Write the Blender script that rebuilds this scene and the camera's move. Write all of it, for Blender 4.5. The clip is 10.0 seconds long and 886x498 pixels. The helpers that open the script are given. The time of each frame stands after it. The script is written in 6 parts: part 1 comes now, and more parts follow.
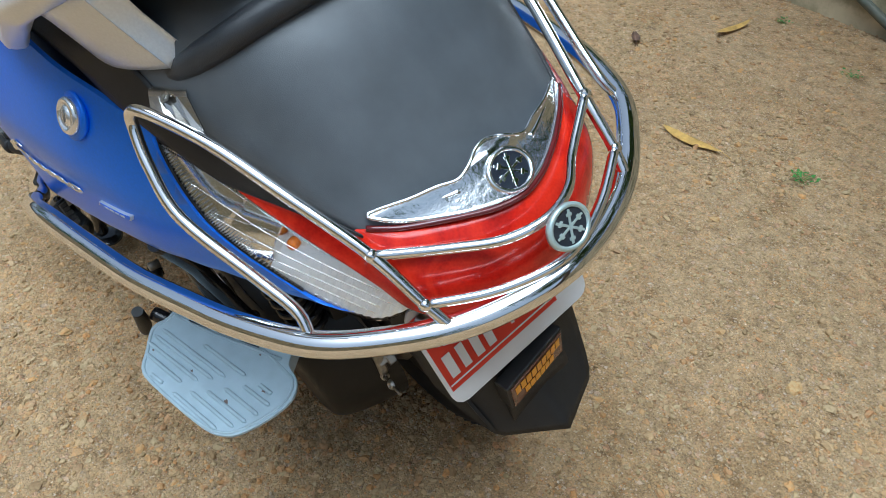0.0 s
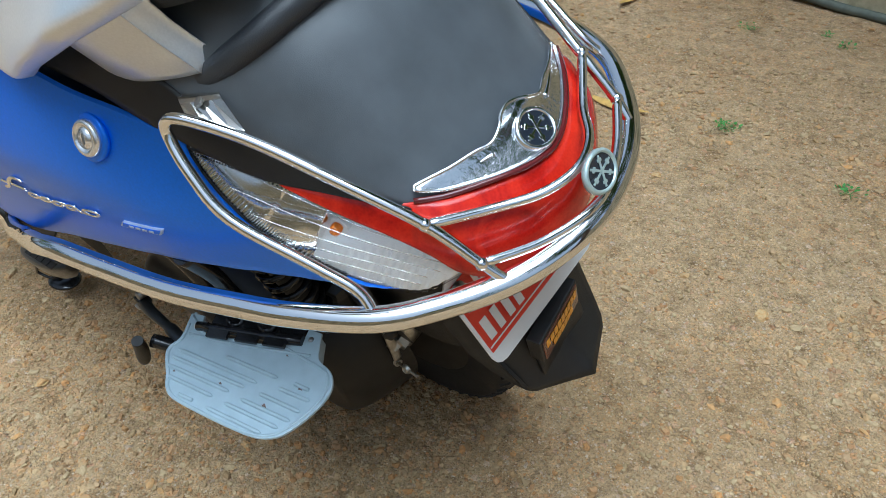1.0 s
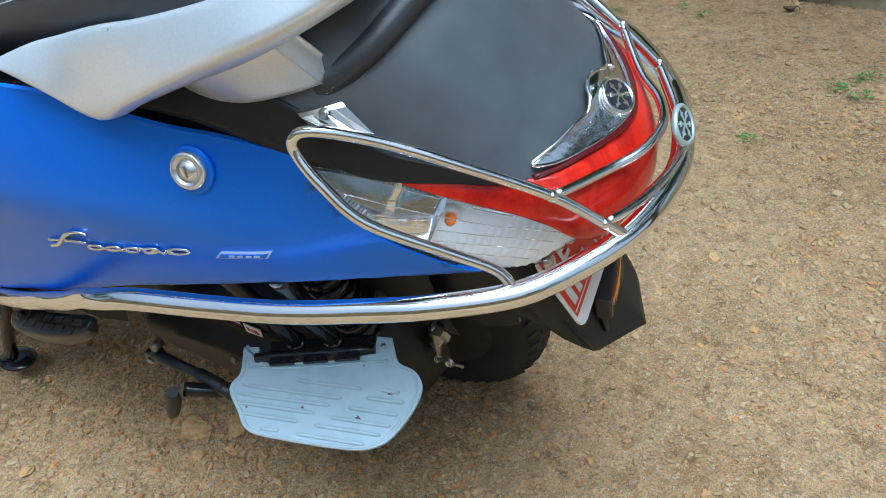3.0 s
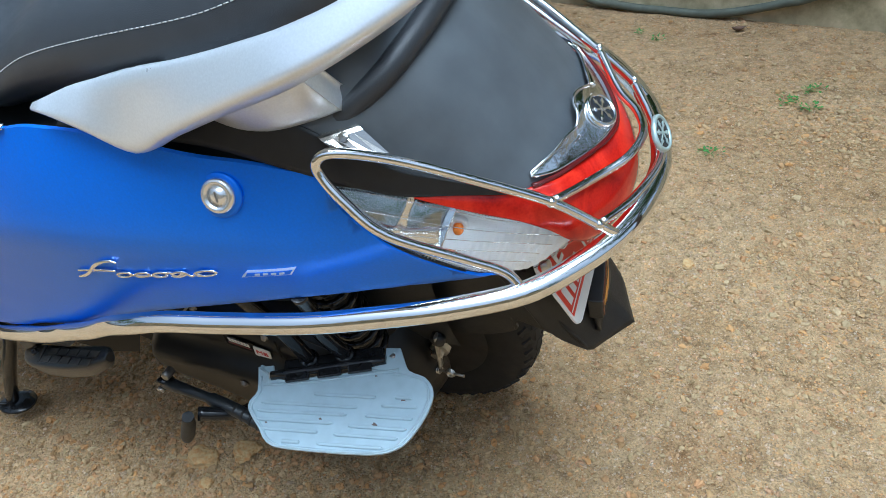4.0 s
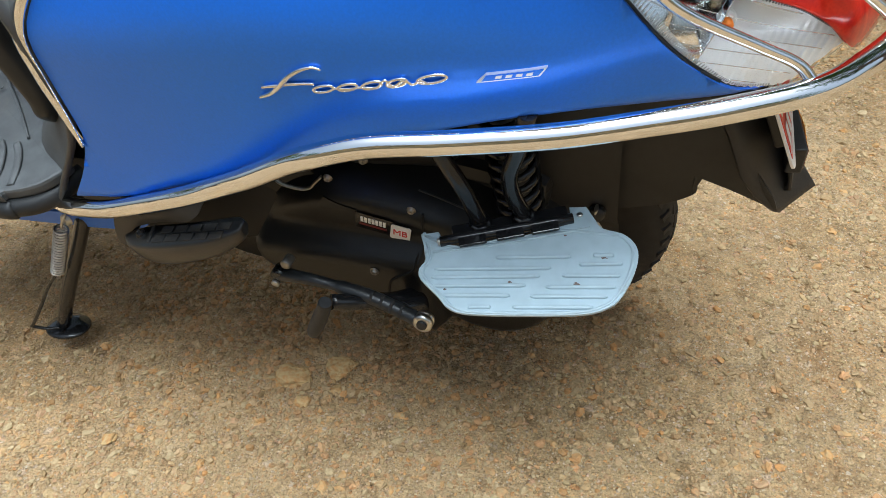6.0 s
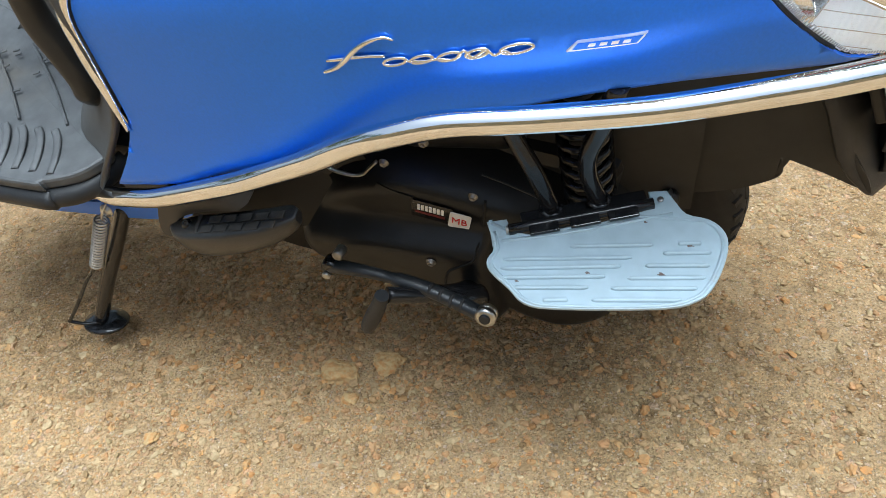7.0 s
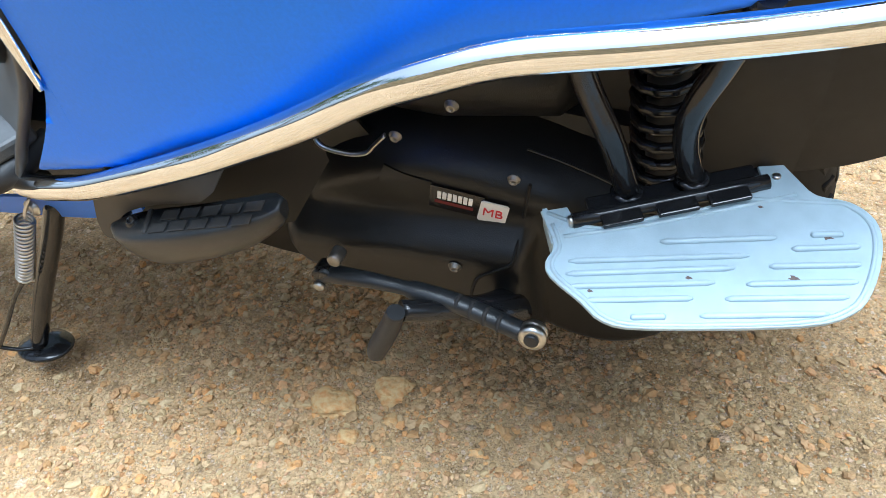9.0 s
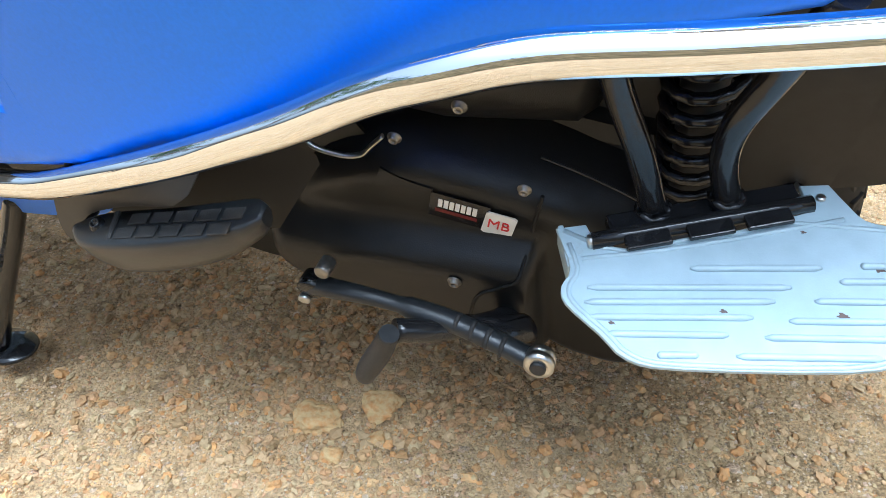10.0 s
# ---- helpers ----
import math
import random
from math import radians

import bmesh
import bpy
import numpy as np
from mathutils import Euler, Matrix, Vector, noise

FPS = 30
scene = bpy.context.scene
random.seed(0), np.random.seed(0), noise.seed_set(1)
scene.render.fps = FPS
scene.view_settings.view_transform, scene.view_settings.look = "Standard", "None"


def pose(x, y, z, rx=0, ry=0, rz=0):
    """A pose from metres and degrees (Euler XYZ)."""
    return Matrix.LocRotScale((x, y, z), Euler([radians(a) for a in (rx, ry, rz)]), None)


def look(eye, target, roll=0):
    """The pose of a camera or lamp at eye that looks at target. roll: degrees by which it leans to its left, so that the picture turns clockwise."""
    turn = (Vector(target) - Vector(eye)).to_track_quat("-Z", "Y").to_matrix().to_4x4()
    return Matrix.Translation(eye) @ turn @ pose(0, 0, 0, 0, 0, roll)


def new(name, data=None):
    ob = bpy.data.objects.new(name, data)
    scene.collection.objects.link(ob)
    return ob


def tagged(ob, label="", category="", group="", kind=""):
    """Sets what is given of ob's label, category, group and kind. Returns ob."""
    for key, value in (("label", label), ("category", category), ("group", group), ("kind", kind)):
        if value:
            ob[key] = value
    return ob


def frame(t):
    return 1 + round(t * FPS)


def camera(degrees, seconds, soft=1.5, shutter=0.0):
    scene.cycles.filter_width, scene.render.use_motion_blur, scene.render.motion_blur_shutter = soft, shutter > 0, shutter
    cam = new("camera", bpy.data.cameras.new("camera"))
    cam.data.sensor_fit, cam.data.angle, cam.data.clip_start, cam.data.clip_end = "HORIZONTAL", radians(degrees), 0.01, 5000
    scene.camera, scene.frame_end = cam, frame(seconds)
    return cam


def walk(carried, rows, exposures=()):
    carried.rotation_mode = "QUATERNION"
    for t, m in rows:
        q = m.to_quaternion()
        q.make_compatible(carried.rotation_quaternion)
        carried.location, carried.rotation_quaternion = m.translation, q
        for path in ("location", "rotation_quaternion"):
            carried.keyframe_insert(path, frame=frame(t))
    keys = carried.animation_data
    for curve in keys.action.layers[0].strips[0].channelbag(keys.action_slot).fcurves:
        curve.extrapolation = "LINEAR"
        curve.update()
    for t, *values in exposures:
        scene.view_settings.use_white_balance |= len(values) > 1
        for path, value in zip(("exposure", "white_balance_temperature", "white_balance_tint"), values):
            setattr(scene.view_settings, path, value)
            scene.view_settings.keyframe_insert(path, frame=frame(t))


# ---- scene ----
cam = camera(62.5, 10.0, soft=0.75)
PATH = [
    (0, (0.654, -0.574, 0.979), (-0.300, 0.233, -0.020), -0.05),
    (0.5, (0.644, -0.627, 0.979), (-0.256, 0.244, -0.016), -2.35),
    (1, (0.613, -0.675, 0.976), (-0.220, 0.258, -0.021), -3.87),
    (1.5, (0.559, -0.726, 0.974), (-0.192, 0.269, -0.028), -4.50),
    (2, (0.508, -0.764, 0.974), (-0.173, 0.276, -0.033), -5.18),
    (2.5, (0.473, -0.802, 0.975), (-0.157, 0.279, -0.022), -5.52),
    (2.7, (0.461, -0.811, 0.978), (-0.149, 0.281, -0.019), -5.50),
    (3.8, (0.442, -0.879, 1.004), (-0.106, 0.284, 0.050), -6.85),
    (4, (0.439, -0.895, 1.007), (-0.098, 0.282, 0.065), -6.91),
    (4.5, (0.421, -0.938, 1.020), (-0.077, 0.267, 0.092), -6.32),
    (5, (0.353, -0.972, 1.005), (-0.092, 0.247, 0.069), -5.12),
    (5.5, (0.269, -0.984, 0.931), (-0.170, 0.236, -0.006), -4.89),
    (6, (0.170, -0.995, 0.843), (-0.249, 0.208, -0.126), -4.82),
    (6.2, (0.151, -0.991, 0.835), (-0.278, 0.196, -0.149), -5.18),
    (7.3, (0.094, -0.965, 0.804), (-0.365, 0.214, -0.176), -6.50),
    (7.5, (0.084, -0.964, 0.801), (-0.360, 0.220, -0.180), -6.24),
    (8, (0.059, -0.946, 0.779), (-0.363, 0.250, -0.196), -6.13),
    (8.5, (0.028, -0.900, 0.732), (-0.380, 0.308, -0.235), -6.09),
    (9, (0.007, -0.837, 0.692), (-0.403, 0.360, -0.288), -6.04),
    (9.5, (-0.007, -0.794, 0.663), (-0.389, 0.393, -0.341), -5.06),
    (10, (-0.021, -0.783, 0.670), (-0.401, 0.410, -0.327), -3.63),
]
walk(cam, [(t, look(eye, target, roll)) for t, eye, target, roll in PATH],
     exposures=[(0, -0.10, 5200, 1), (2.5, 0.06, 5000, -1), (4.5, 0.22, 5000, 0), (5.5, 0.32, 5250, 0), (6.0, 0.28, 5550, 1), (7.5, 0.68, 5400, 2), (10, 1.18, 5000, 2)])

# ---- world, light ----
world = bpy.data.worlds.new("overcast_sky")
scene.world = world
world.use_nodes = True
wn = world.node_tree
sky = wn.nodes.new("ShaderNodeTexSky")
sky.sky_type = "NISHITA"
sky.sun_disc = False
sky.sun_elevation = radians(78)
sky.sun_rotation = radians(149)
sky.air_density, sky.dust_density, sky.ozone_density = 1.0, 6.0, 1.0
soft_cloud = wn.nodes.new("ShaderNodeHueSaturation")
soft_cloud.inputs["Saturation"].default_value = 0.45
wn.links.new(sky.outputs[0], soft_cloud.inputs["Color"])
wn.links.new(soft_cloud.outputs[0], wn.nodes["Background"].inputs[0])
wn.nodes["Background"].inputs[1].default_value = 0.125
sun = new("sun", bpy.data.lights.new("sun", "SUN"))
sun.data.energy, sun.data.angle, sun.data.color = 3.2, radians(44), (1.0, 0.98, 0.95)
sun.matrix_world = look((0, 0, 5), (-0.22, 0.36, 3.0))


# ---- materials ----
def mat(name, colour, rough=0.5, metal=0.0, grain=0.0, scale=40.0, bump=0.0, bump_scale=300.0, spec=0.5, coat=0.0,
        rough_var=0.0, dirt=None, dirt_at=(0.55, 0.75), dirt_scale=6.0, trans=0.0, ior=1.45):
    """A principled material with two scales of variation: grain on the colour, dirt stains, fine relief."""
    m = bpy.data.materials.new(name)
    m.use_nodes = True
    nt = m.node_tree
    p = nt.nodes["Principled BSDF"]
    p.inputs["Base Color"].default_value = (*colour, 1)
    p.inputs["Roughness"].default_value = rough
    p.inputs["Metallic"].default_value = metal
    p.inputs["Specular IOR Level"].default_value = spec
    p.inputs["Coat Weight"].default_value = coat
    p.inputs["Transmission Weight"].default_value = trans
    p.inputs["IOR"].default_value = ior
    tc = nt.nodes.new("ShaderNodeTexCoord")
    last = None
    if grain:
        n = nt.nodes.new("ShaderNodeTexNoise")
        n.inputs["Scale"].default_value, n.inputs["Detail"].default_value = scale, 6
        nt.links.new(tc.outputs["Object"], n.inputs["Vector"])
        r = nt.nodes.new("ShaderNodeValToRGB")
        r.color_ramp.elements[0].position, r.color_ramp.elements[1].position = 0.3, 0.7
        r.color_ramp.elements[0].color = (*[c * (1 - grain) for c in colour], 1)
        r.color_ramp.elements[1].color = (*[min(1, c * (1 + grain)) for c in colour], 1)
        nt.links.new(n.outputs["Fac"], r.inputs["Fac"])
        last = r.outputs["Color"]
        nt.links.new(last, p.inputs["Base Color"])
    if dirt:
        n = nt.nodes.new("ShaderNodeTexNoise")
        n.inputs["Scale"].default_value, n.inputs["Detail"].default_value, n.inputs["Roughness"].default_value = dirt_scale, 8, 0.65
        nt.links.new(tc.outputs["Object"], n.inputs["Vector"])
        r = nt.nodes.new("ShaderNodeMapRange")
        r.inputs["From Min"].default_value, r.inputs["From Max"].default_value = dirt_at
        r.inputs["To Max"].default_value = dirt[3] if len(dirt) > 3 else 0.7
        nt.links.new(n.outputs["Fac"], r.inputs["Value"])
        x = nt.nodes.new("ShaderNodeMixRGB")
        nt.links.new(r.outputs["Result"], x.inputs["Fac"])
        if last:
            nt.links.new(last, x.inputs["Color1"])
        else:
            x.inputs["Color1"].default_value = (*colour, 1)
        x.inputs["Color2"].default_value = (*dirt[:3], 1)
        nt.links.new(x.outputs["Color"], p.inputs["Base Color"])
    if rough_var:
        n = nt.nodes.new("ShaderNodeTexNoise")
        n.inputs["Scale"].default_value, n.inputs["Detail"].default_value = 9.0, 6
        nt.links.new(tc.outputs["Object"], n.inputs["Vector"])
        r = nt.nodes.new("ShaderNodeMapRange")
        r.inputs["From Min"].default_value, r.inputs["From Max"].default_value = 0.3, 0.7
        r.inputs["To Min"].default_value, r.inputs["To Max"].default_value = max(0.0, rough - rough_var), rough + rough_var
        nt.links.new(n.outputs["Fac"], r.inputs["Value"])
        nt.links.new(r.outputs["Result"], p.inputs["Roughness"])
    if bump:
        n = nt.nodes.new("ShaderNodeTexNoise")
        n.inputs["Scale"].default_value, n.inputs["Detail"].default_value = bump_scale, 4
        nt.links.new(tc.outputs["Object"], n.inputs["Vector"])
        b = nt.nodes.new("ShaderNodeBump")
        b.inputs["Strength"].default_value, b.inputs["Distance"].default_value = bump, 0.001
        nt.links.new(n.outputs["Fac"], b.inputs["Height"])
        nt.links.new(b.outputs["Normal"], p.inputs["Normal"])
    return m


M_BLUE = mat("satin_blue_paint", (0.034, 0.205, 0.95), 0.43, 0.62, spec=0.5, grain=0.05, scale=400, bump=0.05, bump_scale=1500, rough_var=0.05, coat=0.35)
M_BLUE.node_tree.nodes["Principled BSDF"].inputs["Coat Roughness"].default_value = 0.30
M_CHROME = mat("chrome", (0.88, 0.89, 0.90), 0.035, 1.0, rough_var=0.015)
M_BLACK = mat("textured_black_plastic", (0.015, 0.0155, 0.0165), 0.46, grain=0.15, scale=90, bump=0.25, bump_scale=1400, rough_var=0.06)
M_GREYCOVER = mat("matt_black_tail_cover", (0.098, 0.108, 0.118), 0.40, grain=0.12, scale=30, bump=0.2, bump_scale=1600, rough_var=0.05)
M_GLOSSBLACK = mat("gloss_black_paint", (0.012, 0.012, 0.013), 0.13, grain=0.1, bump=0.1, bump_scale=200, dirt=(0.035, 0.032, 0.028, 0.2))
M_ENGINE = mat("dusty_black_engine_cover", (0.0085, 0.0088, 0.0092), 0.36, spec=0.4, grain=0.15, scale=60, bump=0.2, bump_scale=900, dirt=(0.024, 0.022, 0.020, 0.35), dirt_scale=9)
M_RUBBER = mat("tyre_rubber", (0.022, 0.021, 0.020), 0.75, grain=0.2, scale=50, bump=0.3, bump_scale=500, dirt=(0.13, 0.095, 0.06, 0.6))
M_SEAT = mat("black_leatherette", (0.040, 0.043, 0.048), 0.36, grain=0.1, scale=60, bump=0.4, bump_scale=1100, rough_var=0.06)
M_SILVER = mat("silver_paint", (0.78, 0.81, 0.84), 0.30, 0.60, grain=0.04, scale=500, bump=0.04, bump_scale=1500, rough_var=0.04)
M_STEEL = mat("zinc_plated_steel", (0.55, 0.54, 0.51), 0.3, 1.0, grain=0.2, scale=120, dirt=(0.12, 0.09, 0.06, 0.5))
M_PLATE = mat("grey_powder_coat", (0.37, 0.46, 0.51), 0.40, 0.0, grain=0.06, scale=60, bump=0.12, bump_scale=700, dirt=(0.22, 0.20, 0.18, 0.6), dirt_at=(0.60, 0.70), dirt_scale=22)
M_CLEAR = mat("clear_lens", (0.97, 0.98, 0.99), 0.02, trans=1.0, ior=1.10)
M_ORANGE = mat("amber_plastic", (0.75, 0.20, 0.02), 0.25, grain=0.2, scale=80)
M_WHITE = mat("white_plastic", (0.78, 0.78, 0.77), 0.4, grain=0.03, dirt=(0.45, 0.40, 0.34, 0.4))
M_REDFILM = mat("red_sticker_film", (0.68, 0.045, 0.02), 0.4, grain=0.08, scale=30)
M_WHITEINK = mat("white_lettering", (0.80, 0.79, 0.78), 0.45)
M_REDINK = mat("red_lettering", (0.55, 0.03, 0.03), 0.45)
M_BEIGE = mat("beige_trim", (0.42, 0.36, 0.28), 0.4, grain=0.08)
M_MAT = mat("rubber_floor_mat", (0.085, 0.088, 0.090), 0.55, grain=0.25, scale=40, bump=0.3, bump_scale=500, dirt=(0.14, 0.12, 0.09, 0.5))


# ---- shape helpers ----
def curve_through(pts, n=8, closed=False):
    """Points of a smooth curve through pts, n to a stretch."""
    p = [Vector(q) for q in pts]
    out = []
    m = len(p)
    for i in range(m if closed else m - 1):
        a, b = p[i], p[(i + 1) % m]
        z = p[(i - 1) % m] if closed or i else a * 2 - b
        c = p[(i + 2) % m] if closed or i + 2 < m else b * 2 - a
        for k in range(n):
            t = k / n
            out.append(0.5 * ((2 * a) + (b - z) * t + (2 * z - 5 * a + 4 * b - c) * t * t + (3 * a - z - 3 * b + c) * t ** 3))
    if not closed:
        out.append(p[-1].copy())
    return out


def hermite(xs, ys, x):
    """A smooth function through the points xs, ys."""
    if x <= xs[0]:
        return ys[0]
    if x >= xs[-1]:
        return ys[-1]
    i = max(k for k in range(len(xs) - 1) if xs[k] <= x)
    h = xs[i + 1] - xs[i]
    d = (ys[i + 1] - ys[i]) / h
    d0 = (ys[i + 1] - ys[i - 1]) / (xs[i + 1] - xs[i - 1]) if i else d
    d1 = (ys[i + 2] - ys[i]) / (xs[i + 2] - xs[i]) if i + 2 < len(xs) else d
    t = (x - xs[i]) / h
    return (2 * t ** 3 - 3 * t * t + 1) * ys[i] + (t ** 3 - 2 * t * t + t) * h * d0 + (3 * t * t - 2 * t ** 3) * ys[i + 1] + (t ** 3 - t * t) * h * d1


def tube(pts, r, n=8, seg=12, closed=False, flat=1.0, bm=None, smooth=True):
    """A tube along a smooth curve; r is a radius or a function of 0..1. flat squeezes it along its second axis."""
    bm = bm or bmesh.new()
    path = curve_through(pts, n, closed) if n > 1 else [Vector(q) for q in pts]
    m = len(path)
    up = Vector((0, 0, 1))
    rings, u = [], None
    for i, c in enumerate(path):
        d = (path[(i + 1) % m] - path[i - 1]) if closed else (path[min(i + 1, m - 1)] - path[max(i - 1, 0)])
        d.normalize()
        if u is None:
            u = up - d * up.dot(d) if abs(d.z) < 0.95 else Vector((1, 0, 0)) - d * d.x
        else:
            u = u - d * u.dot(d)
        u.normalize()
        v = d.cross(u)
        rr = r(i / max(1, m - 1)) if callable(r) else r
        rings.append([bm.verts.new(c + (u * math.cos(2 * math.pi * k / seg) * flat + v * math.sin(2 * math.pi * k / seg)) * rr) for k in range(seg)])
    for i in range(m if closed else m - 1):
        a, b = rings[i], rings[(i + 1) % m]
        for k in range(seg):
            f = bm.faces.new((a[k], a[(k + 1) % seg], b[(k + 1) % seg], b[k]))
            f.smooth = smooth
    if not closed:
        bm.faces.new(list(reversed(rings[0])))
        bm.faces.new(rings[-1])
    return bm


def loft(sections, bm=None, cap=False, closed=False, smooth=True):
    """A skin over rows of points."""
    bm = bm or bmesh.new()
    rows = [[bm.verts.new(q) for q in s] for s in sections]
    for a, b in zip(rows, rows[1:]):
        w = len(a)
        for k in range(w if closed else w - 1):
            f = bm.faces.new((a[k], a[(k + 1) % w], b[(k + 1) % w], b[k]))
            f.smooth = smooth
    if cap:
        bm.faces.new(list(reversed(rows[0])))
        bm.faces.new(rows[-1])
    return bm


def thick(bm, t):
    """Gives a skin thickness against its normals."""
    bmesh.ops.recalc_face_normals(bm, faces=bm.faces[:])
    bmesh.ops.solidify(bm, geom=bm.faces[:], thickness=t)
    return bm


def back_off(bm, by):
    """Gives a skin a back face, moved by a vector, and closes the rim."""
    rim = []
    for e in bm.edges:
        if e.is_boundary:
            for l in e.link_faces[0].loops:
                if l.edge == e:
                    rim.append((l.link_loop_next.vert, l.vert))
    skin = bm.faces[:]
    copy = {v: bm.verts.new(v.co + Vector(by)) for v in bm.verts[:]}
    lip = {}
    for f in skin:
        bm.faces.new([copy[v] for v in reversed(f.verts)]).smooth = True
    for a, c in rim:
        for v in (a, c):
            if v not in lip:
                lip[v] = (bm.verts.new(v.co), bm.verts.new(copy[v].co))
        bm.faces.new((lip[a][0], lip[c][0], lip[c][1], lip[a][1]))
    return bm


def patch(outline, f, cuts=(40, 24), t=0.003, flip=False):
    """A shell on the surface y = f(x, z), cut to an outline of (x, z)."""
    bm = bmesh.new()
    face = bm.faces.new([bm.verts.new((x, 0, z)) for x, z in outline])
    bmesh.ops.triangulate(bm, faces=bm.faces[:])
    xs, zs = [q[0] for q in outline], [q[1] for q in outline]
    for axis, vals, k in ((0, xs, cuts[0]), (2, zs, cuts[1])):
        lo, hi = min(vals), max(vals)
        for i in range(1, k):
            co, no = Vector((0, 0, 0)), Vector((0, 0, 0))
            co[axis] = lo + (hi - lo) * i / k
            no[axis] = 1
            bmesh.ops.bisect_plane(bm, geom=bm.verts[:] + bm.edges[:] + bm.faces[:], plane_co=co, plane_no=no, dist=1e-6)
    for v in bm.verts:
        v.co.y = f(v.co.x, v.co.z)
    for face in bm.faces:
        face.smooth = True
    bmesh.ops.recalc_face_normals(bm, faces=bm.faces[:])
    if sum(face.normal.y for face in bm.faces) > 0:
        bmesh.ops.reverse_faces(bm, faces=bm.faces[:])
    back_off(bm, (0, t, 0))
    return mirror(bm) if flip else bm


def mirror(bm):
    """Turns a bmesh over to the scooter's other side."""
    for v in bm.verts:
        v.co.y = -v.co.y
    bmesh.ops.reverse_faces(bm, faces=bm.faces[:])
    return bm


def box(size, m=None, bevel=0.0, bm=None, seg=2):
    """A box with rounded edges, at the pose m."""
    one = bmesh.new()
    bmesh.ops.create_cube(one, size=1, matrix=Matrix.Diagonal((*size, 1)))
    if bevel:
        bmesh.ops.bevel(one, geom=one.edges[:], offset=bevel, segments=seg, affect="EDGES", profile=0.5)
    if m is not None:
        bmesh.ops.transform(one, matrix=m, verts=one.verts[:])
    return join(bm, one)


def join(bm, one):
    if bm is None:
        return one
    data = bpy.data.meshes.new("joined")
    one.to_mesh(data)
    one.free()
    bm.from_mesh(data)
    bpy.data.meshes.remove(data)
    return bm


def lathe(profile, m=None, seg=32, bm=None, smooth=True):
    """A body of revolution round z from (radius, height) pairs, at the pose m."""
    one = bmesh.new()
    rows = [[one.verts.new((r * math.cos(2 * math.pi * k / seg), r * math.sin(2 * math.pi * k / seg), h)) for k in range(seg)] for r, h in profile]
    for a, b in zip(rows, rows[1:]):
        for k in range(seg):
            fc = one.faces.new((a[k], a[(k + 1) % seg], b[(k + 1) % seg], b[k]))
            fc.smooth = smooth
    one.faces.new(list(reversed(rows[0])))
    one.faces.new(rows[-1])
    if m is not None:
        bmesh.ops.transform(one, matrix=m, verts=one.verts[:])
    return join(bm, one)


def prism(outline, h, m=None, bevel=0.0, bm=None):
    """A plate of thickness h with an outline of (x, y), at the pose m."""
    one = bmesh.new()
    face = one.faces.new([one.verts.new((x, y, 0)) for x, y in outline])
    if face.normal.z < 0:
        face.normal_flip()
    out = bmesh.ops.extrude_face_region(one, geom=[face])
    bmesh.ops.translate(one, verts=[g for g in out["geom"] if isinstance(g, bmesh.types.BMVert)], vec=(0, 0, h))
    bmesh.ops.recalc_face_normals(one, faces=one.faces[:])
    if bevel:
        rim = [e for e in one.edges if abs(e.verts[0].co.z - e.verts[1].co.z) < 1e-7]
        bmesh.ops.bevel(one, geom=rim, offset=bevel, segments=2, affect="EDGES", profile=0.5)
    if m is not None:
        bmesh.ops.transform(one, matrix=m, verts=one.verts[:])
    return join(bm, one)


def axes(origin, xdir, zdir):
    """A pose with its x along xdir and its z near zdir."""
    x = Vector(xdir).normalized()
    z = Vector(zdir)
    z = (z - x * z.dot(x)).normalized()
    y = z.cross(x)
    return Matrix(((x.x, y.x, z.x, origin[0]), (x.y, y.y, z.y, origin[1]), (x.z, y.z, z.z, origin[2]), (0, 0, 0, 1)))


def part(name, bm, material, parent, label="", sit=True):
    """One mesh object under a thing or under a part of it."""
    if parent is not None and sit:
        sit_right(bm)
    data = bpy.data.meshes.new(name)
    bm.to_mesh(data)
    bm.free()
    data.materials.append(material)
    ob = new(name, data)
    ob.parent = parent
    return tagged(ob, label)


MID_NORMAL, MID_AT = Vector((-0.0495, 0.9970, -0.0587)).normalized(), -0.0481


def sit_right(bm):
    """Lays the body on its middle plane: its centre line goes to the plane, and the far half mirrors the near one."""
    for v in bm.verts:
        x, y, z = v.co
        p = Vector((x, -abs(y), z))
        k = max(0.0, 1 - abs(y) / 0.11) ** 2
        p -= MID_NORMAL * (k * (Vector((x, 0, z)).dot(MID_NORMAL) - MID_AT))
        if y > 0:
            p -= MID_NORMAL * (2 * (p.dot(MID_NORMAL) - MID_AT))
        v.co = p


def text_part(name, words, size, m, material, parent, label="", depth=0.0003, bold=0.0):
    """Lettering in the built-in font as a mesh."""
    font = bpy.data.curves.new(name, "FONT")
    font.body, font.size, font.align_x, font.align_y, font.extrude = words, size, "CENTER", "CENTER", depth
    font.offset = bold
    tmp = bpy.data.objects.new(name, font)
    data = bpy.data.meshes.new_from_object(tmp)
    bpy.data.objects.remove(tmp)
    data.transform(m)
    bm = bmesh.new()
    bm.from_mesh(data)
    bpy.data.meshes.remove(data)
    return part(name, bm, material, parent, label)


